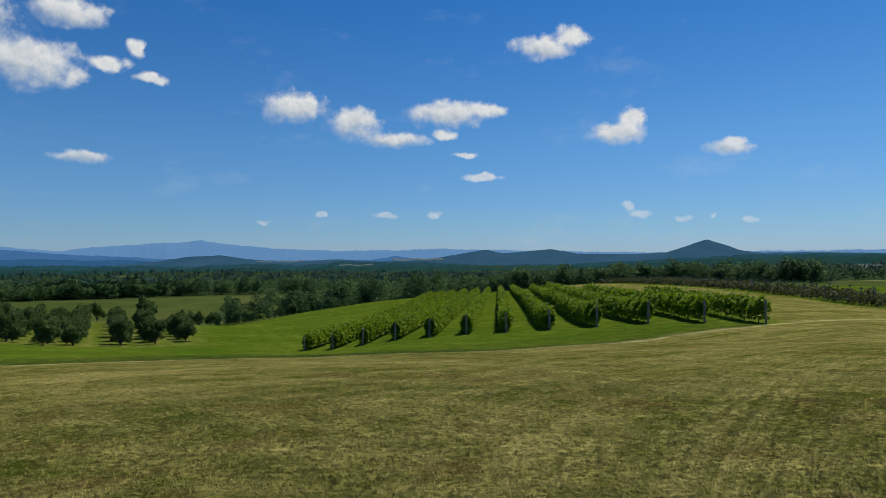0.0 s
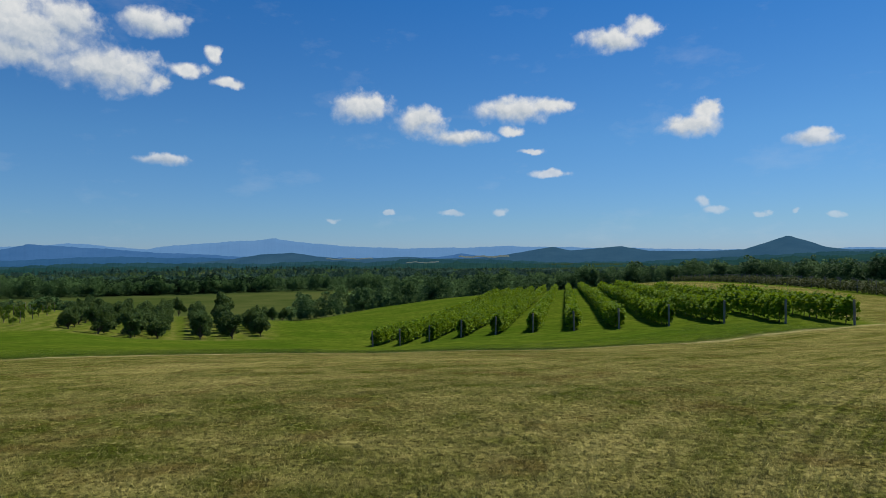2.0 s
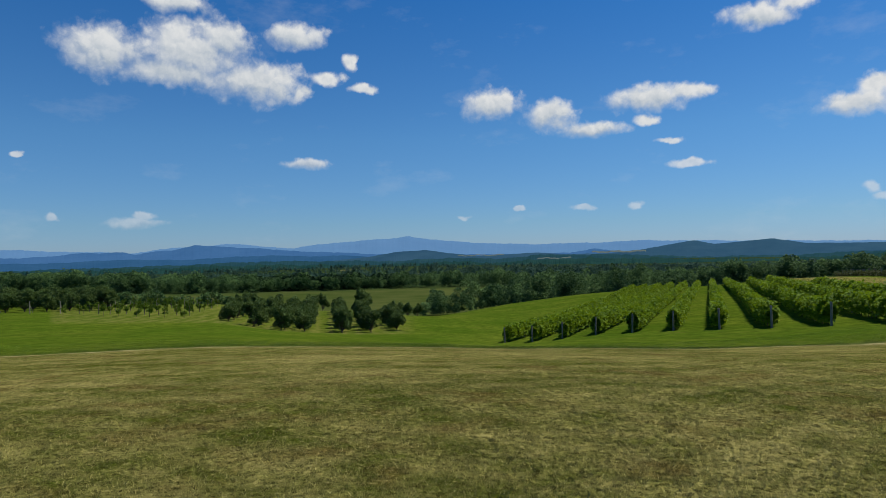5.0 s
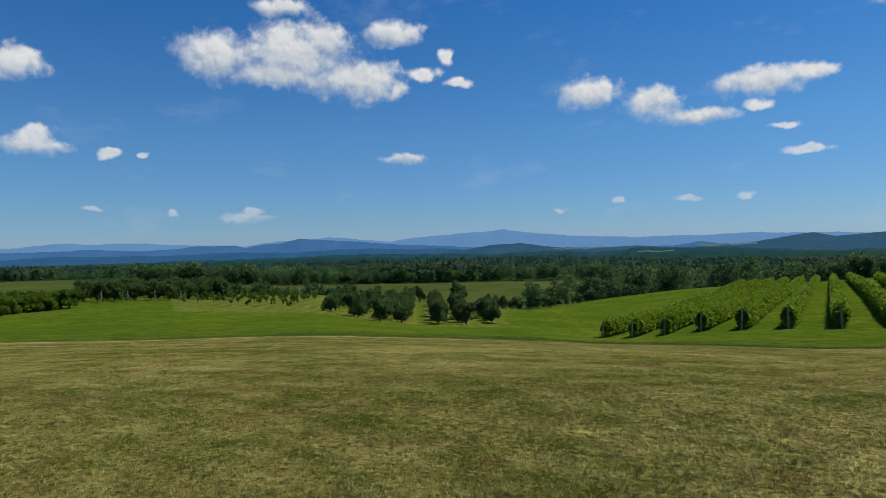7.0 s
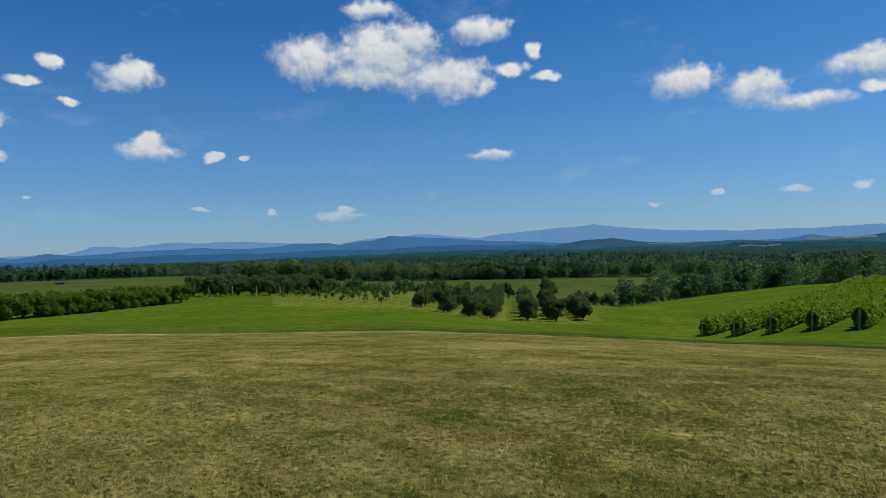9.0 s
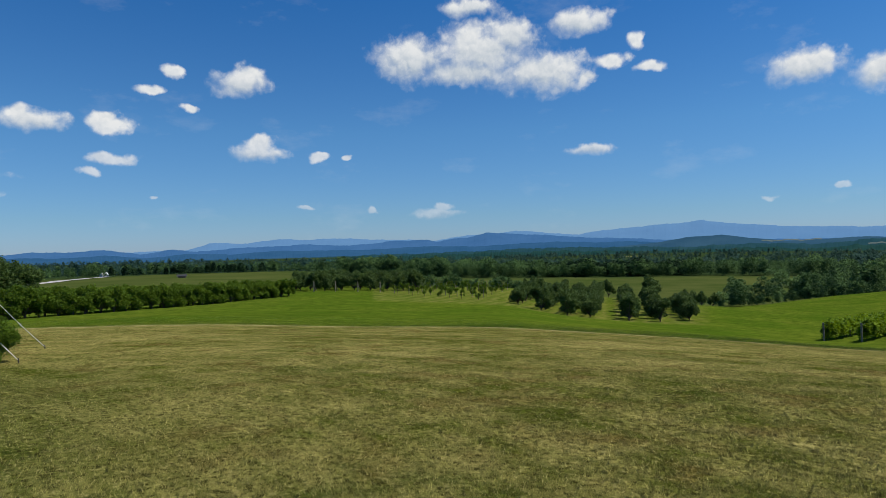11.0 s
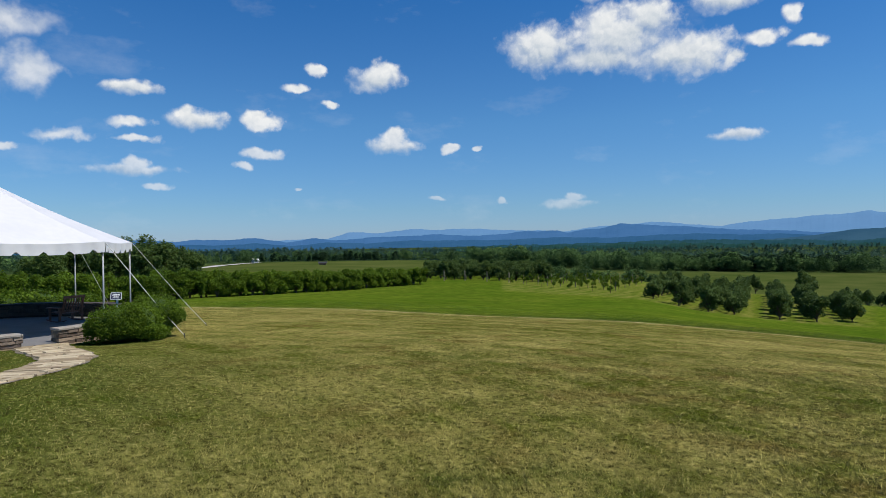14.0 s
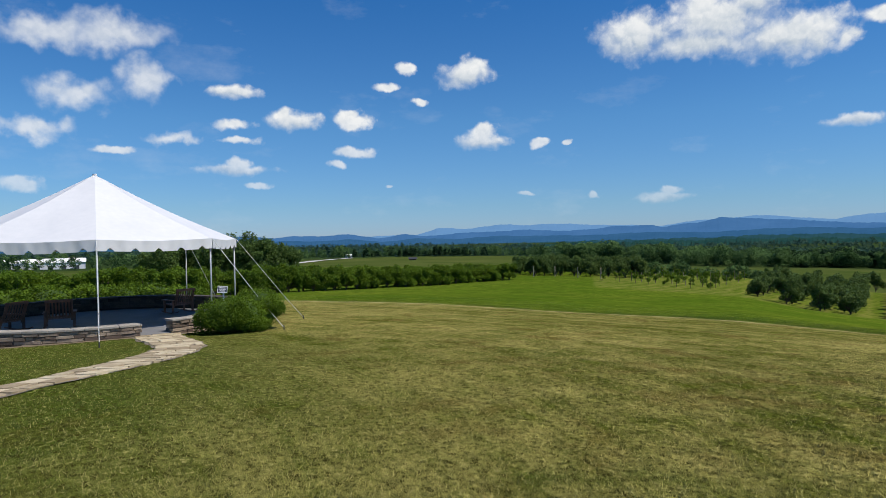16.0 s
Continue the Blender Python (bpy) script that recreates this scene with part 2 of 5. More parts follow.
def hay_tone(n, p):
    """The green of the hay field, in drifts and in small tufts."""
    rich = n.mix(n.span(n.noise(p, 0.09, 7.0, 0.7), 0.36, 0.64), (0.064, 0.118, 0.008), (0.124, 0.162, 0.016))
    rich = n.mix(n.span(n.noise(p, 0.9, 8.0, 0.8), 0.36, 0.60), (0.036, 0.068, 0.006), rich)
    path = n.add("ShaderNodeCombineXYZ", ins={0: attribute(n, "lane"), 1: n.math("MULTIPLY", attribute(n, "along"), 0.12), 2: 3.0}).outputs[0]
    drift = n.noise(path, 0.45, 7.0, 0.72)
    rich = n.mix(n.span(drift, 0.50, 0.66, 0.0, 0.15), rich, (0.140, 0.150, 0.020))
    rich = n.mix(n.span(drift, 0.46, 0.32, 0.0, 0.15), rich, (0.034, 0.066, 0.004))
    return n.mix(n.span(n.noise(n.vec("ADD", p, (9, 4, 0)), 0.35, 8.0, 0.8), 0.55, 0.72, 0.0, 0.55), rich, (0.150, 0.155, 0.024))


def ground_material():
    """Mown dry lawn near the eye, green hay field beyond, told apart by the mesh's own 'mown' value."""
    m, n, shader = material("grass_ground")
    p = where(n)
    fine = n.noise(n.vec("MULTIPLY", p, (1, 1, 0.3)), 13.0, 8.0, 0.78)
    lawn, mid = lawn_tone(n, p)
    lawn = n.mix(n.span(fine, 0.42, 0.53), (0.040, 0.038, 0.009), lawn)
    lawn = n.mix(n.span(fine, 0.56, 0.64, 0.0, 0.75), lawn, (0.46, 0.40, 0.15))
    rich = hay_tone(n, p)
    old = n.mix(n.span(n.noise(p, 0.03, 6.0, 0.65), 0.35, 0.65), (0.044, 0.068, 0.014), (0.080, 0.096, 0.026))
    rich = n.mix(attribute(n, "far"), rich, old)
    alley = n.span(n.noise(p, 1.1, 4.0, 0.6), 0.35, 0.65)
    rich = n.mix(n.math("MULTIPLY", attribute(n, "alley"), alley), rich, (0.200, 0.185, 0.050))
    colour = n.mix(attribute(n, "mown"), rich, lawn)
    colour = n.mix(n.math("MULTIPLY", attribute(n, "straw"), n.span(mid, 0.3, 0.65)), colour, (0.46, 0.40, 0.18))
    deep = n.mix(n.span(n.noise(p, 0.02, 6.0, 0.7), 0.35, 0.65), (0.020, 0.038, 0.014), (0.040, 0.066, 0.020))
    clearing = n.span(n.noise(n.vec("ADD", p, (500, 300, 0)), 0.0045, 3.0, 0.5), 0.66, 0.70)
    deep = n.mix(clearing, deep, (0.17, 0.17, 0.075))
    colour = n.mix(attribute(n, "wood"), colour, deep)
    finish(n, shader, colour, 0.9, n.math("ADD", n.math("MULTIPLY", mid, 0.6), fine), 0.6, 0.05)
    n.put(shader, "Specular IOR Level", 0.0)
    return m


def blade_material(name, hay=False):
    """Single blades: the lawn's or the hay's own tone, with paler and darker blades mixed in."""
    m, n, shader = material(name)
    isle = n.add("ShaderNodeNewGeometry").outputs["Random Per Island"]
    tone = hay_tone(n, where(n)) if hay else lawn_tone(n, where(n))[0]
    tone = n.mix(1.0, tone, n.mix(isle, (0.85, 0.9, 0.8) if hay else (0.44, 0.47, 0.40), (2.1, 2.0, 1.8) if hay else (1.95, 1.90, 1.8)), "MULTIPLY")
    tone = n.mix(n.span(isle, 0.84, 0.90, 0.0, 0.5 if hay else 0.62), tone, (0.26, 0.27, 0.06) if hay else (0.50, 0.44, 0.16))
    finish(n, shader, tone, 0.75)
    n.put(shader, "Normal", raised_normal(n, 0.9))
    n.put(shader, "Specular IOR Level", 0.1)
    return m


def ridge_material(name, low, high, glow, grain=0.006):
    """Far hills as a plain backdrop: haze is painted into the colour, which also glows."""
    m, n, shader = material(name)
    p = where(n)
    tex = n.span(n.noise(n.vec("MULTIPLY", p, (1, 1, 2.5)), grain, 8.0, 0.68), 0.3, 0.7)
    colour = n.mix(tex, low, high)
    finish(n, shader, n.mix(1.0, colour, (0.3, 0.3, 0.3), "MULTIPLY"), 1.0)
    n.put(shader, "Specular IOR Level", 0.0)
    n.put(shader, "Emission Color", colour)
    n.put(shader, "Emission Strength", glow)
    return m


MAT = {
    "ground": ground_material(),
    "grass": blade_material("lawn_blade"),
    "hay": blade_material("hay_blade", True),
    "vine": leaf_material("vine_leaf", (0.030, 0.082, 0.004), (0.225, 0.330, 0.012), 0.32, 0.15, 0.28),
    "orchard": leaf_material("orchard_leaf", (0.018, 0.046, 0.010), (0.110, 0.170, 0.046), 0.3),
    "hedge": leaf_material("peach_leaf", (0.018, 0.050, 0.005), (0.130, 0.210, 0.018), 0.35, 0.15, 0.4),
    "bush": leaf_material("bush_leaf", (0.022, 0.052, 0.005), (0.135, 0.215, 0.018), 0.25, 0.8, 0.3),
    "wood_leaf": forest_material("forest_leaf", (0.022, 0.058, 0.020), (0.125, 0.215, 0.066), 0.25, 0.5),
    "pine": forest_material("pine_needle", (0.012, 0.030, 0.014), (0.034, 0.066, 0.026)),
    # forest leaf shifted towards blue: distance haze painted into the leaf colour
    "hazed_leaf": forest_material("haze_tinted_forest_leaf", (0.020, 0.054, 0.044), (0.056, 0.116, 0.080), 0.2, 0.6),
    "bark": plain_material("bark", (0.05, 0.04, 0.03), (0.13, 0.10, 0.075), 0.9, 3.0, 40.0, 0.6),
    "post": plain_material("grey_post_wood", (0.10, 0.09, 0.075), (0.24, 0.22, 0.18), 0.85, 3.0, 50.0, 0.5),
    "pale_post": plain_material("pale_post_wood", (0.22, 0.19, 0.14), (0.36, 0.31, 0.24), 0.85, 3.0, 50.0, 0.4),
    "vinyl": plain_material("white_tent_vinyl", (0.60, 0.61, 0.63), (0.69, 0.69, 0.70), 0.5, 0.8, 6.0, 0.15),
    "pole": plain_material("aluminium_pole", (0.34, 0.35, 0.37), (0.48, 0.49, 0.50), 0.5, 2.0, 30.0, 0.05, 0.25),
    "rope": plain_material("white_rope", (0.55, 0.55, 0.52), (0.72, 0.72, 0.68), 0.8, 20.0, 200.0, 0.3),
    "stone": plain_material("wall_stone", (0.085, 0.062, 0.048), (0.31, 0.245, 0.18), 0.85, 2.5, 30.0, 0.5, 0.0, 0.5),
    "cap": plain_material("cap_stone", (0.23, 0.205, 0.175), (0.38, 0.35, 0.31), 0.8, 2.0, 30.0, 0.3),
    "flag": plain_material("flagstone", (0.27, 0.207, 0.120), (0.52, 0.435, 0.290), 0.85, 2.6, 25.0, 0.5, 0.0, 0.6),
    "mortar": plain_material("path_mortar", (0.13, 0.105, 0.07), (0.24, 0.20, 0.14), 0.95, 4.0, 60.0, 0.4),
    "patio": plain_material("patio_concrete", (0.13, 0.13, 0.137), (0.20, 0.20, 0.208), 0.8, 1.5, 40.0, 0.2),
    "teak": plain_material("red_brown_wood", (0.10, 0.038, 0.022), (0.22, 0.092, 0.050), 0.6, 6.0, 60.0, 0.3),
    # darkened wall stone: the tent's shade is put into its colour
    "shaded_stone": plain_material("shade_painted_stone", (0.028, 0.022, 0.019), (0.075, 0.058, 0.048), 0.85, 2.5, 30.0, 0.5, 0.0, 0.4),
    "dark": plain_material("dark_metal", (0.02, 0.02, 0.022), (0.05, 0.05, 0.052), 0.6, 6.0, 60.0, 0.2),
    "white": plain_material("white_paint", (0.70, 0.70, 0.68), (0.80, 0.80, 0.78), 0.6, 2.0, 30.0, 0.1),
    "sign": plain_material("dark_sign_face", (0.03, 0.035, 0.06), (0.05, 0.055, 0.09), 0.5, 8.0, 60.0, 0.05),
    "shed": plain_material("white_metal_cladding", (0.60, 0.62, 0.64), (0.72, 0.73, 0.75), 0.6, 0.3, 2.0, 0.1),
    "gravel": plain_material("pale_gravel", (0.40, 0.37, 0.33), (0.55, 0.52, 0.47), 0.95, 0.3, 3.0, 0.3),
    "mulch": plain_material("red_clay_mulch", (0.14, 0.10, 0.055), (0.26, 0.20, 0.11), 0.95, 3.0, 40.0, 0.5),
    "berry": leaf_material("berry_leaf", (0.028, 0.045, 0.012), (0.080, 0.092, 0.026), 0.25),
    "glass": plain_material("dull_window", (0.04, 0.05, 0.06), (0.07, 0.08, 0.09), 0.2, 1.0, 4.0, 0.0),
    "far_field": plain_material("distant_pasture", (0.055, 0.080, 0.060), (0.085, 0.112, 0.080), 1.0, 0.01, 0.05, 0.0),
    # distance haze painted into the hills' colour and emission
    "ridge_far": ridge_material("far_ridge_haze_tint", (0.086, 0.186, 0.340), (0.096, 0.200, 0.356), 1.0),
    "ridge_mid": ridge_material("mid_ridge_haze_tint", (0.034, 0.100, 0.222), (0.046, 0.120, 0.252), 1.0),
    "ridge_low": ridge_material("low_ridge_haze_tint", (0.011, 0.044, 0.060), (0.022, 0.064, 0.078), 0.9, 0.012),
    "ridge_foot": ridge_material("foothill_haze_tint", (0.019, 0.070, 0.150), (0.028, 0.086, 0.174), 1.0),
    "ridge_wood": ridge_material("valley_wood_haze_tint", (0.008, 0.034, 0.034), (0.019, 0.056, 0.050), 0.9, 0.02),
    "ridge_near": ridge_material("near_ridge_haze_tint", (0.020, 0.060, 0.105), (0.031, 0.078, 0.124), 1.0),
}

# ---------- mesh helpers ----------
def mesh_from(name, verts, faces, mat):
    """A mesh from arrays of places and of equal-sided faces."""
    verts, faces = np.asarray(verts, dtype=np.float32), np.asarray(faces, dtype=np.int32)
    me = bpy.data.meshes.new(name)
    me.vertices.add(len(verts))
    me.vertices.foreach_set("co", verts.ravel())
    k = faces.shape[1]
    me.loops.add(faces.size)
    me.loops.foreach_set("vertex_index", faces.ravel())
    me.polygons.add(len(faces))
    me.polygons.foreach_set("loop_start", np.arange(0, faces.size, k, dtype=np.int32))
    me.update(calc_edges=True)
    me.validate()
    me.materials.append(mat)
    return me


def part(name, bm, mat, parent=None, label="", smooth=False):
    """Links a bmesh, or a mesh, as one object under a thing."""
    if isinstance(bm, bmesh.types.BMesh):
        me = bpy.data.meshes.new(name)
        bm.to_mesh(me)
        bm.free()
        me.materials.append(mat)
    else:
        me = bm
    if smooth:
        me.polygons.foreach_set("use_smooth", [True] * len(me.polygons))
    ob = new(name, me)
    if parent is not None:
        ob.parent = parent
    return tagged(ob, label=label)


def thing(name, m, label, category, group="", kind=""):
    ob = new(name)
    ob.empty_display_size = 0.2
    ob.matrix_basis = m
    return tagged(ob, label, category, group, kind)


def tube(points, radii, sides=8, cap=True):
    """A round bar along points, as arrays."""
    bm = bmesh.new()
    rings = []
    for i, p in enumerate(points):
        p = Vector(p)
        a = Vector(points[min(i + 1, len(points) - 1)]) - Vector(points[max(i - 1, 0)])
        q = a.to_track_quat("Z", "Y").to_matrix()
        r = radii[i] if isinstance(radii, (list, tuple)) else radii
        rings.append([bm.verts.new(p + q @ Vector((r * math.cos(t), r * math.sin(t), 0))) for t in np.linspace(0, 2 * math.pi, sides, endpoint=False)])
    for a, b in zip(rings, rings[1:]):
        for k in range(sides):
            bm.faces.new((a[k], a[(k + 1) % sides], b[(k + 1) % sides], b[k]))
    if cap:
        bm.faces.new(rings[0][::-1])
        bm.faces.new(rings[-1])
    return bm


def box(sx, sy, sz, at=(0, 0, 0), bevel=0.0, turn=None):
    """A bevelled block with its base's middle at 'at'."""
    bm = bmesh.new()
    bmesh.ops.create_cube(bm, size=1)
    bmesh.ops.transform(bm, matrix=Matrix.Diagonal((sx, sy, sz, 1)), verts=bm.verts)
    if bevel:
        bmesh.ops.bevel(bm, geom=list(bm.edges), offset=bevel, segments=2, affect="EDGES", profile=0.7)
    m = Matrix.Translation((0, 0, sz / 2))
    if turn is not None:
        m = turn @ m
    bmesh.ops.transform(bm, matrix=Matrix.Translation(at) @ m, verts=bm.verts)
    return bm


def join(*bms):
    out = bmesh.new()
    for b in bms:
        me = bpy.data.meshes.new("tmp")
        b.to_mesh(me)
        b.free()
        out.from_mesh(me)
        bpy.data.meshes.remove(me)
    return out


def leaf_arrays(rng, centres, size, upward=0.4, slim=0.6, jitter=0.35):
    """One bent-free leaf blade (a diamond) at each place, turned at random."""
    n = len(centres)
    nrm = rng.normal(size=(n, 3))
    nrm[:, 2] = np.abs(nrm[:, 2]) + upward
    nrm /= np.linalg.norm(nrm, axis=1)[:, None]
    a = np.cross(nrm, rng.normal(size=(n, 3)))
    a /= np.linalg.norm(a, axis=1)[:, None]
    b = np.cross(nrm, a)
    s = (size * (1 + jitter * rng.uniform(-1, 1, n)))[:, None]
    v = np.stack([centres - a * s, centres - b * s * slim, centres + a * s, centres + b * s * slim], 1)
    return v.reshape(-1, 3), np.arange(4 * n).reshape(n, 4)


def crown_points(rng, clumps, n, shell=0.55):
    """Places in and mostly near the skin of clumps (rows of x, y, z, radius, squash)."""
    clumps = np.asarray(clumps)
    w = clumps[:, 3] ** 2
    k = rng.choice(len(clumps), n, p=w / w.sum())
    d = rng.normal(size=(n, 3))
    d /= np.linalg.norm(d, axis=1)[:, None]
    r = clumps[k, 3] * (shell + (1 - shell) * rng.uniform(0, 1, n) ** 0.5) * (1 + 0.12 * rng.normal(size=n))
    d[:, 2] *= clumps[k, 4]
    return clumps[k, :3] + d * r[:, None]


# ---------- the lie of the land: heights at bearings (rows) and distances (columns) ----------
REACH = np.array([0, 10, 20, 35, 60, 90, 130, 190, 240, 300, 450, 800, 4900.0])
BEARINGS = np.array([-40, -20, -12, -5, 4, 12, 20, 26, 32, 38, 52, 70, 92.0])
HEIGHTS = np.array([
    [0, -0.30, -0.85, -1.9, -3.5, -4.7, -5.0, -6.6, -8.2, -10.0, -14.5, -20, -36],
    [0, -0.50, -1.30, -2.75, -3.3, -3.5, -4.1, -5.6, -6.8, -9.6, -16.0, -22, -36],
    [0, -0.53, -1.45, -3.10, -4.15, -4.4, -4.8, -6.2, -8.2, -11.5, -18.0, -24, -36],
    [0, -0.55, -1.60, -3.4, -4.9, -5.5, -6.6, -8.2, -11.0, -14.5, -20.0, -26, -36],
    [0, -0.55, -1.60, -3.45, -5.85, -7.7, -9.4, -10.1, -15.0, -20.0, -20.5, -26, -36],
    [0, -0.55, -1.60, -3.5, -7.1, -9.3, -10.8, -13.2, -19.0, -21.0, -20.3, -26, -36],
    [0, -0.53, -1.52, -3.3, -6.7, -9.0, -10.6, -17.0, -20.5, -21.0, -20.3, -26, -36],
    [0, -0.52, -1.45, -3.1, -6.2, -8.9, -9.3, -16.5, -20.0, -21.0, -20.3, -26, -36],
    [0, -0.50, -1.40, -2.9, -5.6, -8.1, -8.6, -14.0, -18.5, -20.0, -19.8, -26, -36],
    [0, -0.50, -1.35, -2.7, -4.6, -6.3, -6.7, -12.0, -16.5, -18.0, -18.2, -24, -36],
    [0, -0.45, -1.20, -2.45, -4.0, -4.9, -5.7, -9.0, -11.0, -12.0, -12.2, -21, -36],
    [0, -0.37, -1.00, -1.98, -3.5, -4.6, -5.7, -6.9, -7.5, -8.5, -10.6, -18, -36],
    [0, -0.28, -0.90, -1.7, -3.2, -4.6, -5.8, -7.2, -8.4, -9.6, -11.5, -17, -36],
])


def spline(t, k, values, axis):
    """Catmull-Rom weights between knots k and k + 1 along one axis of a table."""
    n = values.shape[axis]
    i = [np.clip(k + j, 0, n - 1) for j in (-1, 0, 1, 2)]
    t2, t3 = t * t, t * t * t
    return i, (0.5 * (-t + 2 * t2 - t3), 0.5 * (2 - 5 * t2 + 3 * t3), 0.5 * (t + 4 * t2 - 3 * t3), 0.5 * (t3 - t2))


def ground(x, y):
    x, y = np.asarray(x, dtype=float), np.asarray(y, dtype=float)
    az, r = np.degrees(np.arctan2(-x, y)), np.hypot(x, y)
    az = np.where(az < -134, az + 360, az)
    az = np.where(az > 92, np.interp(az, [92, 226], [92, -40]), az)
    az = np.clip(az, -40, 92)
    kr = np.clip(np.searchsorted(REACH, r, side="right") - 1, 0, len(REACH) - 2)
    tr = np.clip((r - REACH[kr]) / (REACH[kr + 1] - REACH[kr]), 0, 1)
    ka = np.clip(np.searchsorted(BEARINGS, az, side="right") - 1, 0, len(BEARINGS) - 2)
    ta = (az - BEARINGS[ka]) / (BEARINGS[ka + 1] - BEARINGS[ka])
    ia, wa = spline(ta, ka, HEIGHTS, 0)
    z = 0
    for i, w in zip(ia, wa):
        # straight between distances past the valley, curved before it
        z = z + w * (HEIGHTS[i, kr] * (1 - tr) + HEIGHTS[i, kr + 1] * tr)
    soft = np.clip(r / 40, 0, 1)
    z = z + soft * (0.10 * np.sin(x * 0.11 + 1) * np.sin(y * 0.09) + 0.04 * np.sin(x * 0.37) * np.cos(y * 0.31 + 2))
    z = z + np.clip((r - 500) / 600, 0, 1) * 6 * np.sin(x * 0.004 + 1) * np.sin(y * 0.0033)
    return z


def gz(x, y):
    return float(ground(x, y))


MOW_AZ = [-180, -60, -34, -27, -20, -11, 0, 12, 24, 38, 50, 62, 75, 90, 180]
MOW_R = [70, 70, 56, 45, 38, 33, 29.5, 29, 29.3, 30.8, 33, 36.5, 41, 48, 60]


def mow_line(az):
    return np.interp(az, MOW_AZ, MOW_R)


# the vineyard: row ends on one line, rows on one heading
ROW_HEADING = -5.0
ROW_DIR = bearing(ROW_HEADING, 1.0)
END_A, END_B = bearing(-27.0, 47.0), bearing(12.4, 66.0)
ROW_COUNT = 12
EDGE_ROW = END_A + Vector((ROW_DIR.y, -ROW_DIR.x, 0)) * 2.2


def lushness(x, y):
    """Greener, watered grass round the tent and the path."""
    return np.clip(1.5 * np.exp(-(((x + 12.5) / 8.5) ** 2 + ((y + 1.6) / 4.2) ** 2)), 0, 1)


ORCHARD_HEADING, ORCHARD_AT = bearing(28.5, 1.0), bearing(27.0, 86.0)


def wood_edge(az):
    """How far off the woods begin at each bearing."""
    return float(np.interp(az, [-45, -32.5, -31, -20, -8, 2, 7, 9, 12, 20, 27, 34, 40, 46, 54, 58, 62, 70, 80, 100],
                           [540, 520, 300, 310, 300, 270, 280, 340, 440, 450, 440, 430, 400, 380, 380, 470, 470, 450, 380, 330]))


def build_ground():
    azs = np.concatenate([np.arange(-45, 110, 0.4), np.arange(110, 315, 3.0)])
    s = np.concatenate([[0.0, 0.02], np.geomspace(0.04, 0.97, 56), [0.994, 1.0, 1.012], np.geomspace(1.04, 8, 190), np.geomspace(8.4, 170, 60)])
    A, S = np.meshgrid(np.where(azs > 180, azs - 360, azs), s, indexing="ij")
    r = np.minimum(mow_line(A) * S, 4850)
    wob = 1 + 0.012 * np.sin(A * 1.3) * np.sin(A * 0.41)
    r = r * np.where(S > 0.2, wob, 1)
    x, y = -np.sin(np.radians(A)) * r, np.cos(np.radians(A)) * r
    z = ground(x, y)
    na, ns = A.shape
    idx = np.arange(na * ns).reshape(na, ns)
    nxt = np.roll(idx, -1, 0)
    faces = np.stack([idx[:, :-1], idx[:, 1:], nxt[:, 1:], nxt[:, :-1]], -1).reshape(-1, 4)
    faces = faces[:, ::-1]
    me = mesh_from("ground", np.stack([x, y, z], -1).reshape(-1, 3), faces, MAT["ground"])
    me.polygons.foreach_set("use_smooth", [True] * len(me.polygons))
    # the mown strip that runs on between the vines and the berry rows
    side = (x - EDGE_ROW.x) * ROW_DIR.y - (y - EDGE_ROW.y) * ROW_DIR.x
    strip = np.clip(side / 1.5 + 0.5, 0, 1) * (r < 260) * np.clip(48.5 - x, 0, 1)
    mown = np.maximum((S <= 1.004).astype(float), strip * (A < -8) * (A > -80))
    straw = np.exp(-((S - 0.998) / 0.013) ** 2) * 0.95
    far = np.clip((r - 196) / 16, 0, 1)
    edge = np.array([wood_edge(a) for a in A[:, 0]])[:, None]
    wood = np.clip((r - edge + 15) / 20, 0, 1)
    # mown alleys between the fruit trees
    across = (x - ORCHARD_AT.x) * ORCHARD_HEADING.y - (y - ORCHARD_AT.y) * ORCHARD_HEADING.x
    alley = (0.30 + 0.55 * (np.cos(across * 2 * math.pi / 1.95) > 0.2)) * np.clip((A - 20.5) / 1.5, 0, 1) * (A < 50) * np.clip((r - 78) / 4, 0, 1) * (r < 165)
    lane, along = mow_line(A) * (1 - S), A
    lush = lushness(x, y)
    for name, v in (("mown", mown), ("straw", straw), ("far", far), ("wood", wood), ("alley", alley), ("lane", lane), ("along", along), ("lush", lush)):
        me.attributes.new(name, "FLOAT", "POINT").data.foreach_set("value", v.ravel().astype(np.float32))
    ob = new("ground", me)
    tagged(ob, "rolling grassland, dry mown lawn giving way to green hay field and woods", "ground", kind="structure")


build_ground()


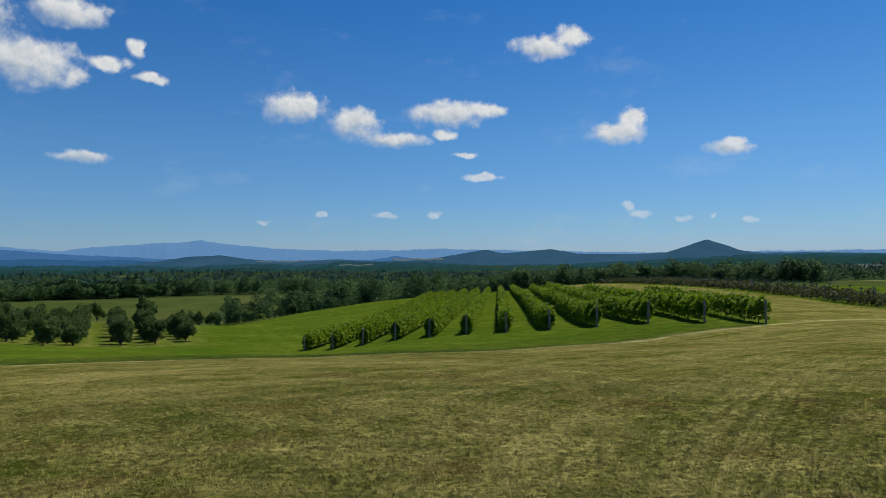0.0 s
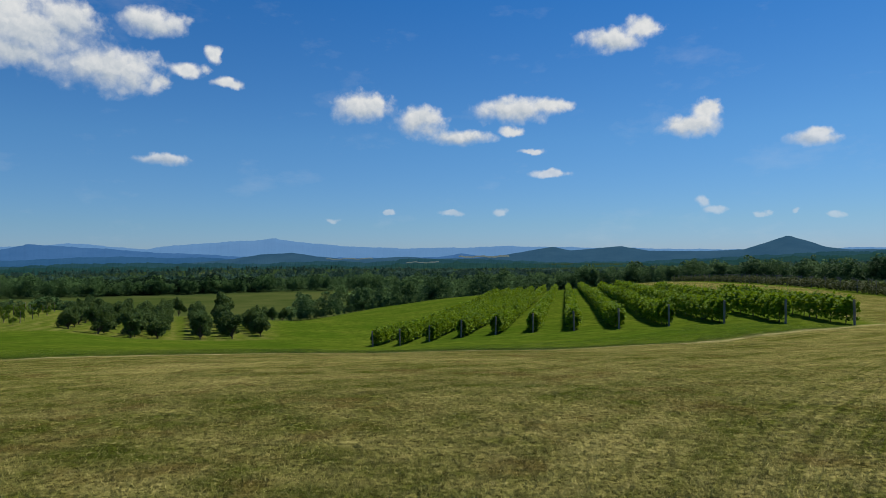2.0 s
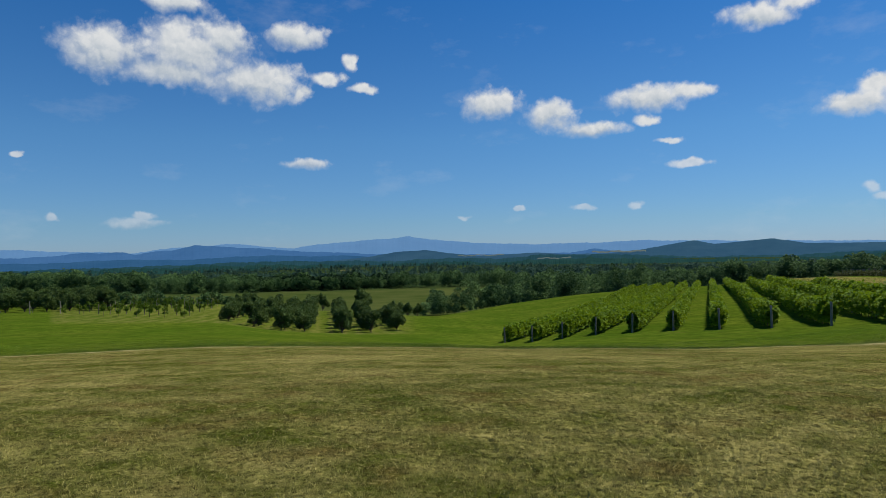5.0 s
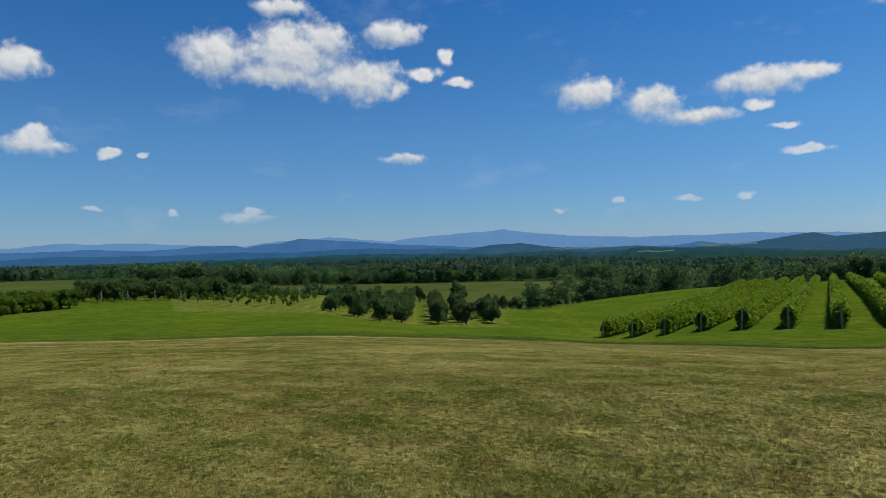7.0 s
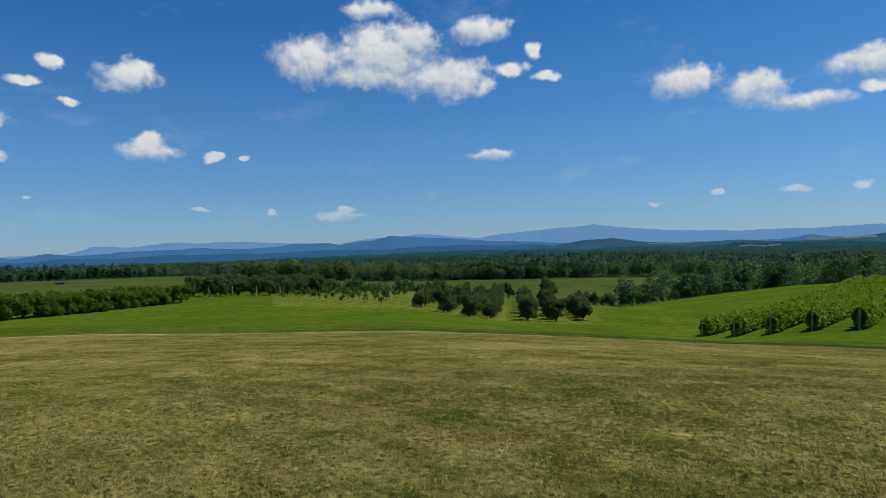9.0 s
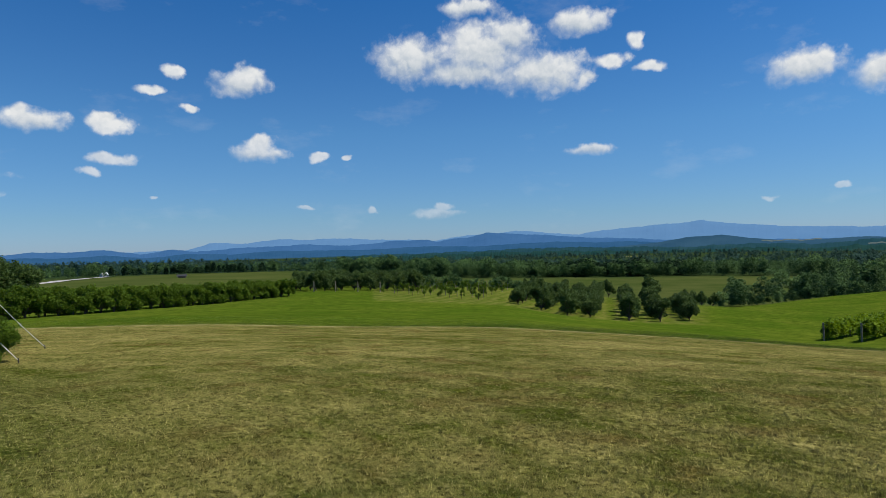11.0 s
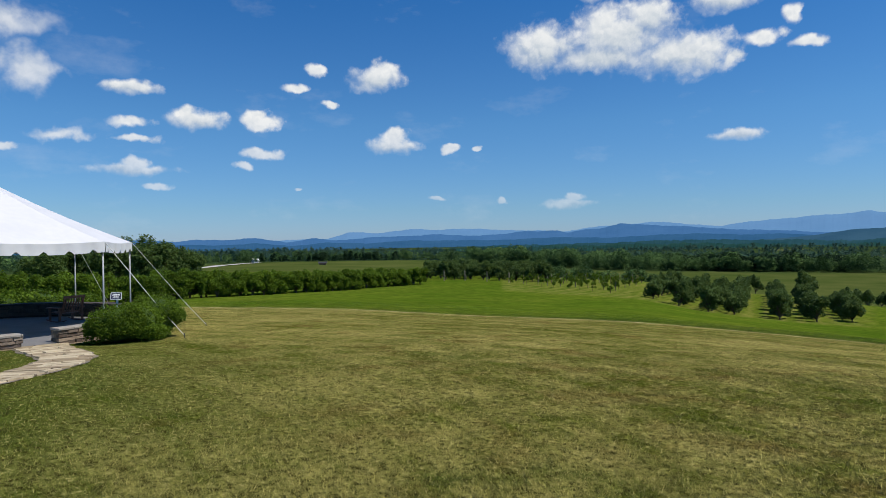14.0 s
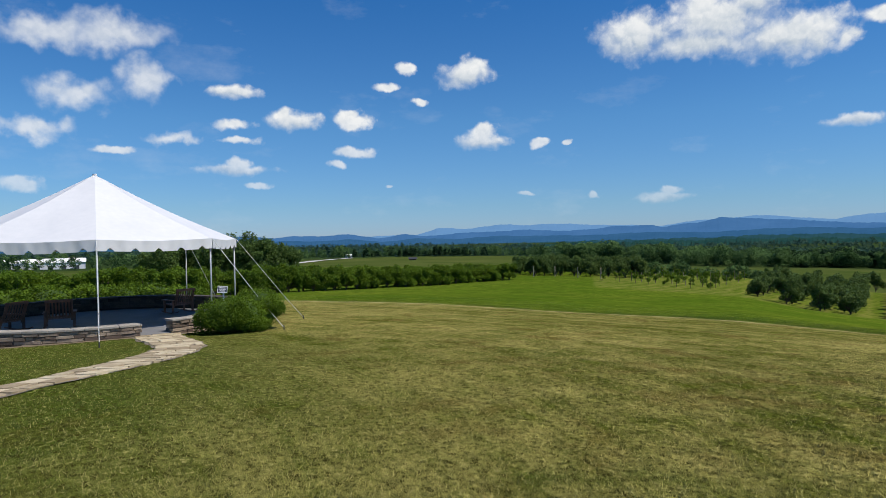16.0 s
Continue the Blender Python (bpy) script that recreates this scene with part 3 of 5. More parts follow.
# ---------- far hills and mountains ----------
def ridge(name, mat, dist, depth, skyline, rough, label, trees=0.0, lo=-60, hi=125):
    """A range of hills: the skyline is rows of (bearing, height in degrees of view); trees: how ragged its woods are, in degrees."""
    azs = np.arange(lo, hi, 0.06)
    knots = np.array(skyline)
    top = np.interp(azs, knots[:, 0], knots[:, 1])
    kern = np.hanning(13)
    top = np.convolve(np.pad(top, 6, "edge"), kern / kern.sum(), "valid")
    top += rough * sum(np.sin(azs * f + p + dist) / f ** 0.45 for f, p in ((1.1, 0), (2.3, 1), (4.7, 2), (8.3, 3), (13.0, 5), (21.0, 1), (33.0, 2)))
    rng = np.random.default_rng(int(dist))
    top += trees * (rng.uniform(-0.5, 1, len(azs)) + 0.8 * np.sin(azs * 5.1 + dist) * np.sin(azs * 1.7))
    ridge_z = EYE + dist * np.tan(np.radians(top))
    foot = -60.0
    rows = []
    for k, f in enumerate((1.0, 0.82, 0.62, 0.42, 0.2, 0.0, 1.0)):
        d = dist + (depth * 0.5 if k == 6 else -depth * (1 - f))
        zz = foot + (ridge_z - foot) * (f if k < 6 else 0.2)
        zz = zz + ((ridge_z - foot) * 0.02 * (np.sin(azs * 1.3 + k * 1.3) + 0.5 * np.sin(azs * 0.7 + k * 2.1)) if 0 < k < 5 else 0)
        rows.append(np.stack([-np.sin(np.radians(azs)) * d, np.cos(np.radians(azs)) * d, zz], -1))
    rows = [rows[6]] + rows[:6]
    v = np.concatenate(rows)
    n = len(azs)
    f = [(k * n + i, k * n + i + 1, (k + 1) * n + i + 1, (k + 1) * n + i) for k in range(len(rows) - 1) for i in range(n - 1)]
    me = mesh_from(name, v, np.array(f)[:, ::-1], mat)
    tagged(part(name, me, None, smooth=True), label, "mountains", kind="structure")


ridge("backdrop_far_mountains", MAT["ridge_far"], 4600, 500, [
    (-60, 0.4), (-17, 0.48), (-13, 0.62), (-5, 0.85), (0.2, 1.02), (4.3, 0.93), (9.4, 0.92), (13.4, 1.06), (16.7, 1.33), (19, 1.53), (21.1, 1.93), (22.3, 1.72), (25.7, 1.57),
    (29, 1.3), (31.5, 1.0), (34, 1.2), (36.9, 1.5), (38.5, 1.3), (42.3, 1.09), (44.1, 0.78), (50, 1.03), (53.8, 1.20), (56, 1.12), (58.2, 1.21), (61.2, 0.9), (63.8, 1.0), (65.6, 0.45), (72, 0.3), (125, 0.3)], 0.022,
    "mountain range on the horizon, pale blue haze painted into its colour")
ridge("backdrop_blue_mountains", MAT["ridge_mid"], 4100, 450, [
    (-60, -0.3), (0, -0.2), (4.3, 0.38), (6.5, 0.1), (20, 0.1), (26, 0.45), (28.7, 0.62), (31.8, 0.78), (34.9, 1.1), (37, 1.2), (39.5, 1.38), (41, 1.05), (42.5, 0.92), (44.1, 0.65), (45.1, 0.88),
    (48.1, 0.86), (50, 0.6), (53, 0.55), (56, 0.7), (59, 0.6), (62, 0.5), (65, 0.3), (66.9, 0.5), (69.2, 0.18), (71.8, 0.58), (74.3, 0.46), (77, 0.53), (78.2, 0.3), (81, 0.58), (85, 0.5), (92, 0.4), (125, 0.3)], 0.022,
    "forested mountains painted deep blue with distant haze")
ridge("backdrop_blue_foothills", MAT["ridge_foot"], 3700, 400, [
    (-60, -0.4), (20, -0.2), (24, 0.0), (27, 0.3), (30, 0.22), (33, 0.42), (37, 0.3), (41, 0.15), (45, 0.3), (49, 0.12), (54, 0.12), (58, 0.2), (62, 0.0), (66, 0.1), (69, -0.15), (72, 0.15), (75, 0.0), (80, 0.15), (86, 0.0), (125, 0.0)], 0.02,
    "wooded foothills below the mountains, painted with blue haze")
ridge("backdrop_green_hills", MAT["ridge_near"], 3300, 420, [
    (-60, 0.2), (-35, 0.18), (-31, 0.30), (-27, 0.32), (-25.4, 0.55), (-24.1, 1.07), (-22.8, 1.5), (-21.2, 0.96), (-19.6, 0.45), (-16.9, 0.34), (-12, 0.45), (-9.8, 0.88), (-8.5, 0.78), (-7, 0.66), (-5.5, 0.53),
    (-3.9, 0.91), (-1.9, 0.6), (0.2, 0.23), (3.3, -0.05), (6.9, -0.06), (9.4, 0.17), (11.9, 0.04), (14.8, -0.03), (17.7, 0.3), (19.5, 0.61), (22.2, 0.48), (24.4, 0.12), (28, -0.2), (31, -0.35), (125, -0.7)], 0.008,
    "dark green wooded hills with light haze painted in", 0.01)
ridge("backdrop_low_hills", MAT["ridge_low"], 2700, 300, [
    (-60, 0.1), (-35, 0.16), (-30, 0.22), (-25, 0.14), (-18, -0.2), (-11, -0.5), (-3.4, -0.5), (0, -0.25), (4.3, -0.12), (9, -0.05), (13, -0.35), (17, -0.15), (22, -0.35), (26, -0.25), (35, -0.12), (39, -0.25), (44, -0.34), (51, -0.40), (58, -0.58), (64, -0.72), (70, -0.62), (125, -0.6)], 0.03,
    "low dark wooded rise in the far valley, haze in its colour", 0.03)
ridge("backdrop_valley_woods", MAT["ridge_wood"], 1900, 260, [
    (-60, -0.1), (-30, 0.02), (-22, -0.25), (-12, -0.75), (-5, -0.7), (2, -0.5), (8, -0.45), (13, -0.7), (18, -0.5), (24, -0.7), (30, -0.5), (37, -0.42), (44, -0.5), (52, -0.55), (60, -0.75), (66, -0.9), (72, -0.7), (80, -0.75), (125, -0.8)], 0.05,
    "dark green woods across the valley with haze painted in", 0.05)


def far_field(az0, az1, low, high, dist, label):
    """A pale pasture on a far slope, between two bearings and two heights in degrees of view."""
    bm = bmesh.new()
    rows = []
    for a in np.linspace(az0, az1, 24):
        e = 0.04 * math.sin(a * 3.1) + 0.02 * math.sin(a * 9)
        rows.append([bm.verts.new(bearing(a, d, EYE + d * math.tan(radians(el + e)))) for el, d in ((low, dist), (high, dist + 160))])
    for p, q in zip(rows, rows[1:]):
        bm.faces.new((p[0], q[0], q[1], p[1]))
    bmesh.ops.recalc_face_normals(bm, faces=bm.faces)
    tagged(part("field", bm, MAT["far_field"]), label, "field", kind="structure")


far_field(0.0, 4.6, 0.02, 0.16, 2800, "pale pasture on a distant slope")
far_field(-33.0, -37.0, -1.22, -0.66, 1150, "pale pasture with farm buildings far away")
far_field(12.4, 16.6, -0.02, 0.06, 2900, "pale pasture on a distant slope")
far_field(21.6, 27.4, -0.98, -0.86, 1600, "pale pasture on a distant slope")
far_field(6.4, 9.4, -0.42, -0.33, 2450, "pale pasture on a distant slope")


# ---------- woods ----------
def woods(name, seed, count, azs, near, deep, height, leaves, leaf, mat, label, cones=0.18, shape=1.6):
    """Many trees at once: near(az) gives the distance of the edge, deep how far the wood goes back; each tree has its own tone and lobes."""
    rng = np.random.default_rng(seed)
    az = rng.uniform(*azs, count)
    r = np.array([near(a) for a in az]) + deep * rng.uniform(0, 1, count) ** shape
    x, y = -np.sin(np.radians(az)) * r, np.cos(np.radians(az)) * r
    z = ground(x, y)
    h = rng.uniform(*height, count) * (1 + 0.22 * np.sin(az * 2.1) * np.sin(az * 0.73 + r * 0.01))
    w = h * rng.uniform(0.30, 0.48, count)
    conic = rng.uniform(0, 1, count) < cones
    k = np.repeat(np.arange(count), leaves)
    m = len(k)
    lobes = 9
    lobe = rng.integers(0, lobes, m)
    # lobe middles climb round the stem; every tree has its own scatter of them
    turn = rng.uniform(0, 6.28, (count, lobes)) + np.arange(lobes) * 2.4
    lift = np.linspace(0.16, 0.86, lobes) + rng.uniform(-0.06, 0.06, (count, lobes))
    lift_c = lift[k, lobe]
    taper = np.where(conic[k], np.clip(1.15 * (1.08 - lift_c), 0.1, 1), np.sqrt(np.clip(1.02 - ((lift_c - 0.52) / 0.50) ** 2, 0.12, 1)))
    off = w[k] * 0.62 * taper * rng.uniform(0.55, 1.1, (count, lobes))[k, lobe]
    size = w[k] * (0.22 + 0.26 * taper) * rng.uniform(0.7, 1.25, (count, lobes))[k, lobe]
    d = rng.normal(size=(m, 3))
    d[:, 2] = np.where(d[:, 2] < -0.5, -d[:, 2], d[:, 2])
    d /= np.linalg.norm(d, axis=1)[:, None]
    rad = size * (0.62 + 0.38 * rng.uniform(0, 1, m) ** 0.6)
    c = np.stack([x[k] + np.cos(turn[k, lobe]) * off + d[:, 0] * rad, y[k] + np.sin(turn[k, lobe]) * off + d[:, 1] * rad,
                  z[k] + np.maximum(h[k] * lift_c + d[:, 2] * rad * np.where(conic[k], 1.15, 0.95), 0.2)], -1)
    v, f = leaf_arrays(rng, c, leaf * (h[k] / np.mean(height)), 0.7, 0.75)
    me = mesh_from(name, v, f, mat)
    tone = np.clip(rng.uniform(0, 1, count) * np.where(conic, 0.45, 1.0), 0, 1)
    me.attributes.new("tone", "FLOAT", "POINT").data.foreach_set("value", np.repeat(tone[k], 4).astype(np.float32))
    tagged(part(name, me, None), label, "woods", kind="stuff")


LEAFY = "dense green mixed forest of broadleaf trees and pines"
woods("forest", 11, 1000, (-31.5, 4), wood_edge, 170, (6.5, 10), 260, 0.34, MAT["wood_leaf"], LEAFY)
woods("forest", 19, 160, (-45, -31), wood_edge, 200, (6, 9), 160, 0.45, MAT["wood_leaf"], LEAFY)
woods("forest", 14, 1000, (0, 34), wood_edge, 170, (6.5, 10.5), 260, 0.36, MAT["wood_leaf"], LEAFY)
woods("forest", 15, 900, (32, 53), wood_edge, 200, (7, 10.5), 260, 0.36, MAT["wood_leaf"], LEAFY)
woods("forest", 16, 700, (51, 105), wood_edge, 260, (4.5, 8), 170, 0.36, MAT["wood_leaf"], LEAFY)
woods("pine_stand", 21, 420, (22.5, 34.5), lambda a: wood_edge(a) + 12, 60, (8.5, 11), 260, 0.34, MAT["pine"], "dense stand of dark green pines", 1.0)
woods("far_forest", 12, 5200, (-45, 105), lambda a: 600, 900, (7, 11), 70, 0.85, MAT["hazed_leaf"], "dark green distant forest filling the valley, blue haze tinted into its leaves", 0.3, 1.2)
CREEK = "small broadleaf trees along a creek below the field"
woods("creek_trees", 13, 16, (15.4, 19.2), lambda a: 206, 24, (6.5, 9.5), 800, 0.22, MAT["wood_leaf"], CREEK, 0.1)
woods("creek_trees", 22, 34, (9.5, 14.8), lambda a: 206, 30, (5.5, 8.5), 600, 0.22, MAT["wood_leaf"], CREEK, 0.2)
woods("creek_trees", 18, 70, (0, 10), lambda a: 212, 60, (6.5, 9.5), 420, 0.24, MAT["wood_leaf"], CREEK, 0.2)
woods("creek_brush", 23, 60, (8, 22), lambda a: 200, 8, (2.6, 4.2), 260, 0.18, MAT["wood_leaf"], "low brush along a creek below the field", 0.0)
woods("field_trees", 24, 22, (10.6, 14.4), lambda a: 330, 25, (5, 7.5), 320, 0.3, MAT["wood_leaf"], "clump of trees standing in a pasture", 0.1)
woods("hedgerow", 25, 70, (34.5, 46), lambda a: 186, 8, (3.0, 4.4), 220, 0.2, MAT["wood_leaf"], "low brushy hedgerow behind the orchard", 0.0)
woods("field_trees", 17, 46, (59.5, 71.5), lambda a: 440, 18, (4.5, 6.5), 220, 0.42, MAT["pine"], "line of dark trees at the far edge of a pasture", 0.4)


# ---------- vineyard ----------
def vine_row(k, a, length):
    rng = np.random.default_rng(100 + k)
    base = Vector((a.x, a.y, gz(a.x, a.y)))
    row = thing("vine_row", Matrix.Translation(base), "leafy green grapevine row trained on wire between wooden posts", "vine row", "vineyard rows")
    n = int(min(length, 70) * 260 + max(length - 70, 0) * 110)
    u = length * rng.uniform(0, 1, n) ** (1.25 if length < 75 else 1.5)
    ang = rng.uniform(-0.35, math.pi + 0.35, n)
    swell = 1 + 0.16 * np.sin(u * 2.6 + k) + 0.12 * np.sin(u * 5.9 + 2 * k) + 0.08 * np.sin(u * 11.0)
    low = np.where(u < 1.2, 0.0, 0.5)
    rad = (low + (1 - low) * rng.uniform(0, 1, n) ** 0.5) * swell * np.clip(0.72 + 0.28 * u / 1.5, 0, 1)
    side = np.cos(ang) * 0.52 * rad + 0.06 * rng.normal(size=n)
    up = 0.88 + np.sin(ang) * 0.70 * rad + 0.14 * np.abs(rng.normal(size=n)) * (np.sin(u * 3.7 + k) + 0.6)
    up = np.where(rng.uniform(0, 1, n) < 0.14, rng.uniform(0.25, 1.0, n), up)
    x = a.x + ROW_DIR.x * u + ROW_DIR.y * side
    y = a.y + ROW_DIR.y * u - ROW_DIR.x * side
    c = np.stack([x, y, ground(x, y) + up], -1) - np.array(base)
    v, f = leaf_arrays(rng, c, 0.115 + 0.0006 * u, 0.5, 0.8)
    part("foliage", mesh_from("foliage", v, f, MAT["vine"]), None, row)
    for j in range(int(length // 7) + 1):
        p = a + ROW_DIR * (j * 7.0 - (0.35 if j == 0 else 0))
        z = gz(p.x, p.y)
        lean = 0.05 * math.sin(j * 7 + k)
        hgt = 1.62 if j == 0 else 1.7
        part("post", tube([(p.x - base.x, p.y - base.y, z - base.z - 0.2), (p.x - base.x + lean, p.y - base.y, z - base.z + hgt)], 0.075 if j == 0 else 0.045, 8), MAT["post"], row)
    for w in (0.95, 1.5):
        pts = [(a + ROW_DIR * d) for d in np.arange(0, length, 3.5)]
        part("wire", tube([(p.x - base.x, p.y - base.y, gz(p.x, p.y) - base.z + w) for p in pts], 0.004, 3), MAT["pole"], row)
    for j in range(int(length // 2.4)):
        p = a + ROW_DIR * (0.9 + j * 2.4)
        z = gz(p.x, p.y) - base.z
        q = (p.x - base.x, p.y - base.y)
        part("trunk", tube([(*q, z - 0.05), (q[0] + 0.04, q[1], z + 0.5), (q[0], q[1] + 0.05, z + 0.95)], [0.035, 0.028, 0.02], 5), MAT["bark"], row)


for k in range(ROW_COUNT):
    a = END_A.lerp(END_B, k / (ROW_COUNT - 1))
    along = a.dot(ROW_DIR)
    vine_row(k, a, (76 if k == 0 else 104 if k == 1 else 140 if k < 4 else 185) - along)


# ---------- orchard ----------
def tree_parts(rng, height, width, leaves, leaf, mat, stem=0.25, lobes=9):
    """Meshes for one small fruit tree: a forked trunk and a crown of leaves."""
    fork = height * stem
    bms = [tube([(0, 0, -0.15), (0.03, 0.02, fork * 0.6), (0, 0, fork)], [0.11, 0.085, 0.075], 7)]
    clumps = [(0, 0, height * 0.58, width * 0.28, 1.2)]
    for i in range(lobes):
        t = i * 2.4 + rng.uniform(0, 0.5)
        rr = width * rng.uniform(0.24, 0.36)
        hz = height * rng.uniform(0.2, 0.9)
        rr *= 1.15 - 0.35 * abs(hz / height - 0.45) / 0.45
        tip = (math.cos(t) * rr, math.sin(t) * rr, hz)
        bms.append(tube([(0, 0, fork * 0.9), (tip[0] * 0.5, tip[1] * 0.5, fork + (hz - fork) * 0.6), tip], [0.05, 0.035, 0.015], 5))
        clumps.append((*tip, width * rng.uniform(0.08, 0.20), 1.05))
    trunk = join(*bms)
    v, f = leaf_arrays(rng, crown_points(rng, clumps, leaves, 0.45), leaf, 0.4, 0.6)
    me = bpy.data.meshes.new("trunk")
    trunk.to_mesh(me)
    trunk.free()
    me.materials.append(MAT["bark"])
    return me, mesh_from("crown", v, f, mat)


def fruit_tree(name, meshes, x, y, turn, size, label, category, group):
    t = thing(name, pose(x, y, gz(x, y), 0, 0, turn) @ Matrix.Scale(size, 4), label, category, group)
    part("trunk", meshes[0], None, t)
    part("crown", meshes[1], None, t)
    return t


rng = np.random.default_rng(5)
APPLE = [tree_parts(rng, 3.0, 2.75, 3400, 0.105, MAT["orchard"], 0.09, 19) for _ in range(4)]
i = 0
for az, r0, count in ((22.3, 92, 5), (24.7, 88, 8), (27.1, 86, 10), (30.5, 84, 11), (32.4, 82, 11), (34.8, 84, 11), (36.9, 90, 9)):
    start = bearing(az, r0)
    for j in range(count):
        p = start + ORCHARD_HEADING * (j * 4.4 + rng.uniform(-0.4, 0.4)) + Vector((rng.uniform(-0.25, 0.25), 0, 0))
        fruit_tree("fruit_tree", APPLE[i % 4], p.x, p.y, i * 77, rng.uniform(0.85, 1.15), "rounded dark green fruit tree standing in mown orchard grass", "fruit tree", "orchard trees")
        i += 1

# the long row of peach trees behind the tent
PEACH = [tree_parts(rng, 2.35, 2.7, 3600, 0.092, MAT["hedge"], 0.12, 12) for _ in range(4)]
P, Q = bearing(57.6, 94), bearing(97, 56)
Q = P.lerp(Q, 1.16)
n = int((Q - P).length / 1.5)
for k in range(n):
    for back in (0, 3.2):
        p = P.lerp(Q, k / (n - 1)) + bearing(57.6 + 15, back) + Vector((rng.uniform(-0.2, 0.2), rng.uniform(-0.2, 0.2), 0))
        fruit_tree("peach_tree", PEACH[k % 4], p.x, p.y, k * 101 + back * 40, rng.uniform(0.85, 1.1) * (1 + 0.2 * k / n), "bushy bright green peach tree in a long row", "fruit tree", "row of peach trees")


# ---------- tent ----------
TENT_AZ, TENT_R, TENT_D = 92.3, 4.0, 21.5
TENT = bearing(TENT_AZ, TENT_D)
EAVE, PEAK = 1.69, 3.66
FLOOR_Z = -0.78


def tent_point(k, radius, z):
    """Corner k of the octagon: 0 faces the lawn, 1 is the next to its right."""
    a = radians(180 + TENT_AZ + 45 * k)
    return Vector((TENT.x - math.sin(a) * radius, TENT.y + math.cos(a) * radius, z))


def build_tent():
    base = Vector((TENT.x, TENT.y, FLOOR_Z))
    tent = thing("party_tent", Matrix.Translation(base), "white octagonal event tent with scalloped valance over the patio", "tent")
    rel = lambda v: Vector(v) - base
    top = rel((TENT.x, TENT.y, PEAK))
    for k in range(8):
        a, b = rel(tent_point(k, TENT_R, EAVE)), rel(tent_point(k + 1, TENT_R, EAVE))
        bm = bmesh.new()
        grid = []
        for i in range(9):
            s = i / 8
            row = []
            for j in range(9):
                p = top.lerp(a.lerp(b, j / 8), s)
                sag = 0.10 * math.sin(math.pi * s) + 0.05 * math.sin(math.pi * j / 8) * s
                row.append(bm.verts.new((p.x, p.y, p.z - sag)))
            grid.append(row)
        for i in range(8):
            for j in range(8):
                q = [grid[i][j], grid[i + 1][j], grid[i + 1][j + 1], grid[i][j + 1]]
                if i == 0:
                    bm.faces.new((q[0], q[1], q[2])) if j == 0 else bm.faces.new((q[0], q[1], q[2]))
                else:
                    bm.faces.new(q)
        bmesh.ops.recalc_face_normals(bm, faces=bm.faces)
        part("canopy_panel", bm, MAT["vinyl"], tent, smooth=True)
        # valance with scallops
        bm = bmesh.new()
        cols = 60
        out = (a + b).normalized() * 0.012
        pts = []
        for j in range(cols + 1):
            t = j / cols
            p = a.lerp(b, t)
            sag = 0.05 * math.sin(math.pi * t)
            ph = (t * 5) % 1.0
            notch = max(0.0, 1 - abs(ph - 0.5) / 0.13)
            drop = 0.27 - 0.09 * math.sqrt(notch)
            wave = 0.009 * math.sin(t * 27 + k) + 0.006 * math.sin(t * 61 + 2.3 * k)
            o = Vector((out.x, out.y, 0)) + Vector((out.x, out.y, 0)).normalized() * wave
            pts.append((bm.verts.new(p + Vector((out.x, out.y, -sag + 0.01))), bm.verts.new(p + o + Vector((0, 0, -sag - 0.12))), bm.verts.new(p + o * 1.3 + Vector((0, 0, -sag - drop)))))
        for u, w in zip(pts, pts[1:]):
            bm.faces.new((u[0], w[0], w[1], u[1]))
            bm.faces.new((u[1], w[1], w[2], u[2]))
        part("valance", bm, MAT["vinyl"], tent, smooth=True)
        c = tent_point(k, TENT_R - 0.06, 0)
        zb = gz(c.x, c.y)
        pole = part("pole", tube([rel((c.x, c.y, zb - 0.02)), rel((c.x, c.y, EAVE - 0.02))], 0.023, 10), MAT["pole"], tent, smooth=True)
        part("foot_plate", box(0.14, 0.14, 0.025, rel((c.x, c.y, zb)), 0.004), MAT["pole"], pole)
        e, s = tent_point(k, TENT_R + 0.02, EAVE - 0.02), tent_point(k, TENT_R + 2.2, 0)
        s.z = gz(s.x, s.y)
        mid = e.lerp(s, 0.72)
        rope = part("guy_rope", tube([rel(e), rel(mid), rel(s) + Vector((0, 0, 0.06))], 0.008, 6), MAT["rope"], tent)
        part("ratchet", box(0.03, 0.03, 0.08, rel(mid) - Vector((0, 0, 0.04)), 0.006), MAT["pole"], rope)
        part("stake", tube([rel(s) + Vector((0, 0, -0.1)), rel(s) + Vector((0, 0, 0.12))], 0.015, 6), MAT["dark"], rope)
    bm = tube([top - Vector((0, 0, 0.5)), top + Vector((0, 0, 0.02))], 0.06, 10)
    part("crown_cap", bm, MAT["vinyl"], tent)


build_tent()


# ---------- patio, low stone walls, path ----------
def wall_point(turn, radius, z=0.0):
    """A place on a circle round the tent: turn 0 faces the lawn, positive to its right."""
    a = radians(180 + TENT_AZ + turn)
    return Vector((TENT.x - math.sin(a) * radius, TENT.y + math.cos(a) * radius, z))


def ring_slab(r0, r1, t0, t1, z0, z1, step=2.0):
    """A curved block between two radii, two turns and two heights."""
    bm = bmesh.new()
    n = max(2, int(abs(t1 - t0) / step) + 1)
    rows = []
    for t in np.linspace(t0, t1, n):
        rows.append([bm.verts.new(wall_point(t, r, z)) for r, z in ((r0, z0), (r1, z0), (r1, z1), (r0, z1))])
    for a, b in zip(rows, rows[1:]):
        for k in range(4):
            bm.faces.new((a[k], a[(k + 1) % 4], b[(k + 1) % 4], b[k]))
    bm.faces.new(rows[0][::-1])
    bm.faces.new(rows[-1])
    bmesh.ops.recalc_face_normals(bm, faces=bm.faces)
    return bm


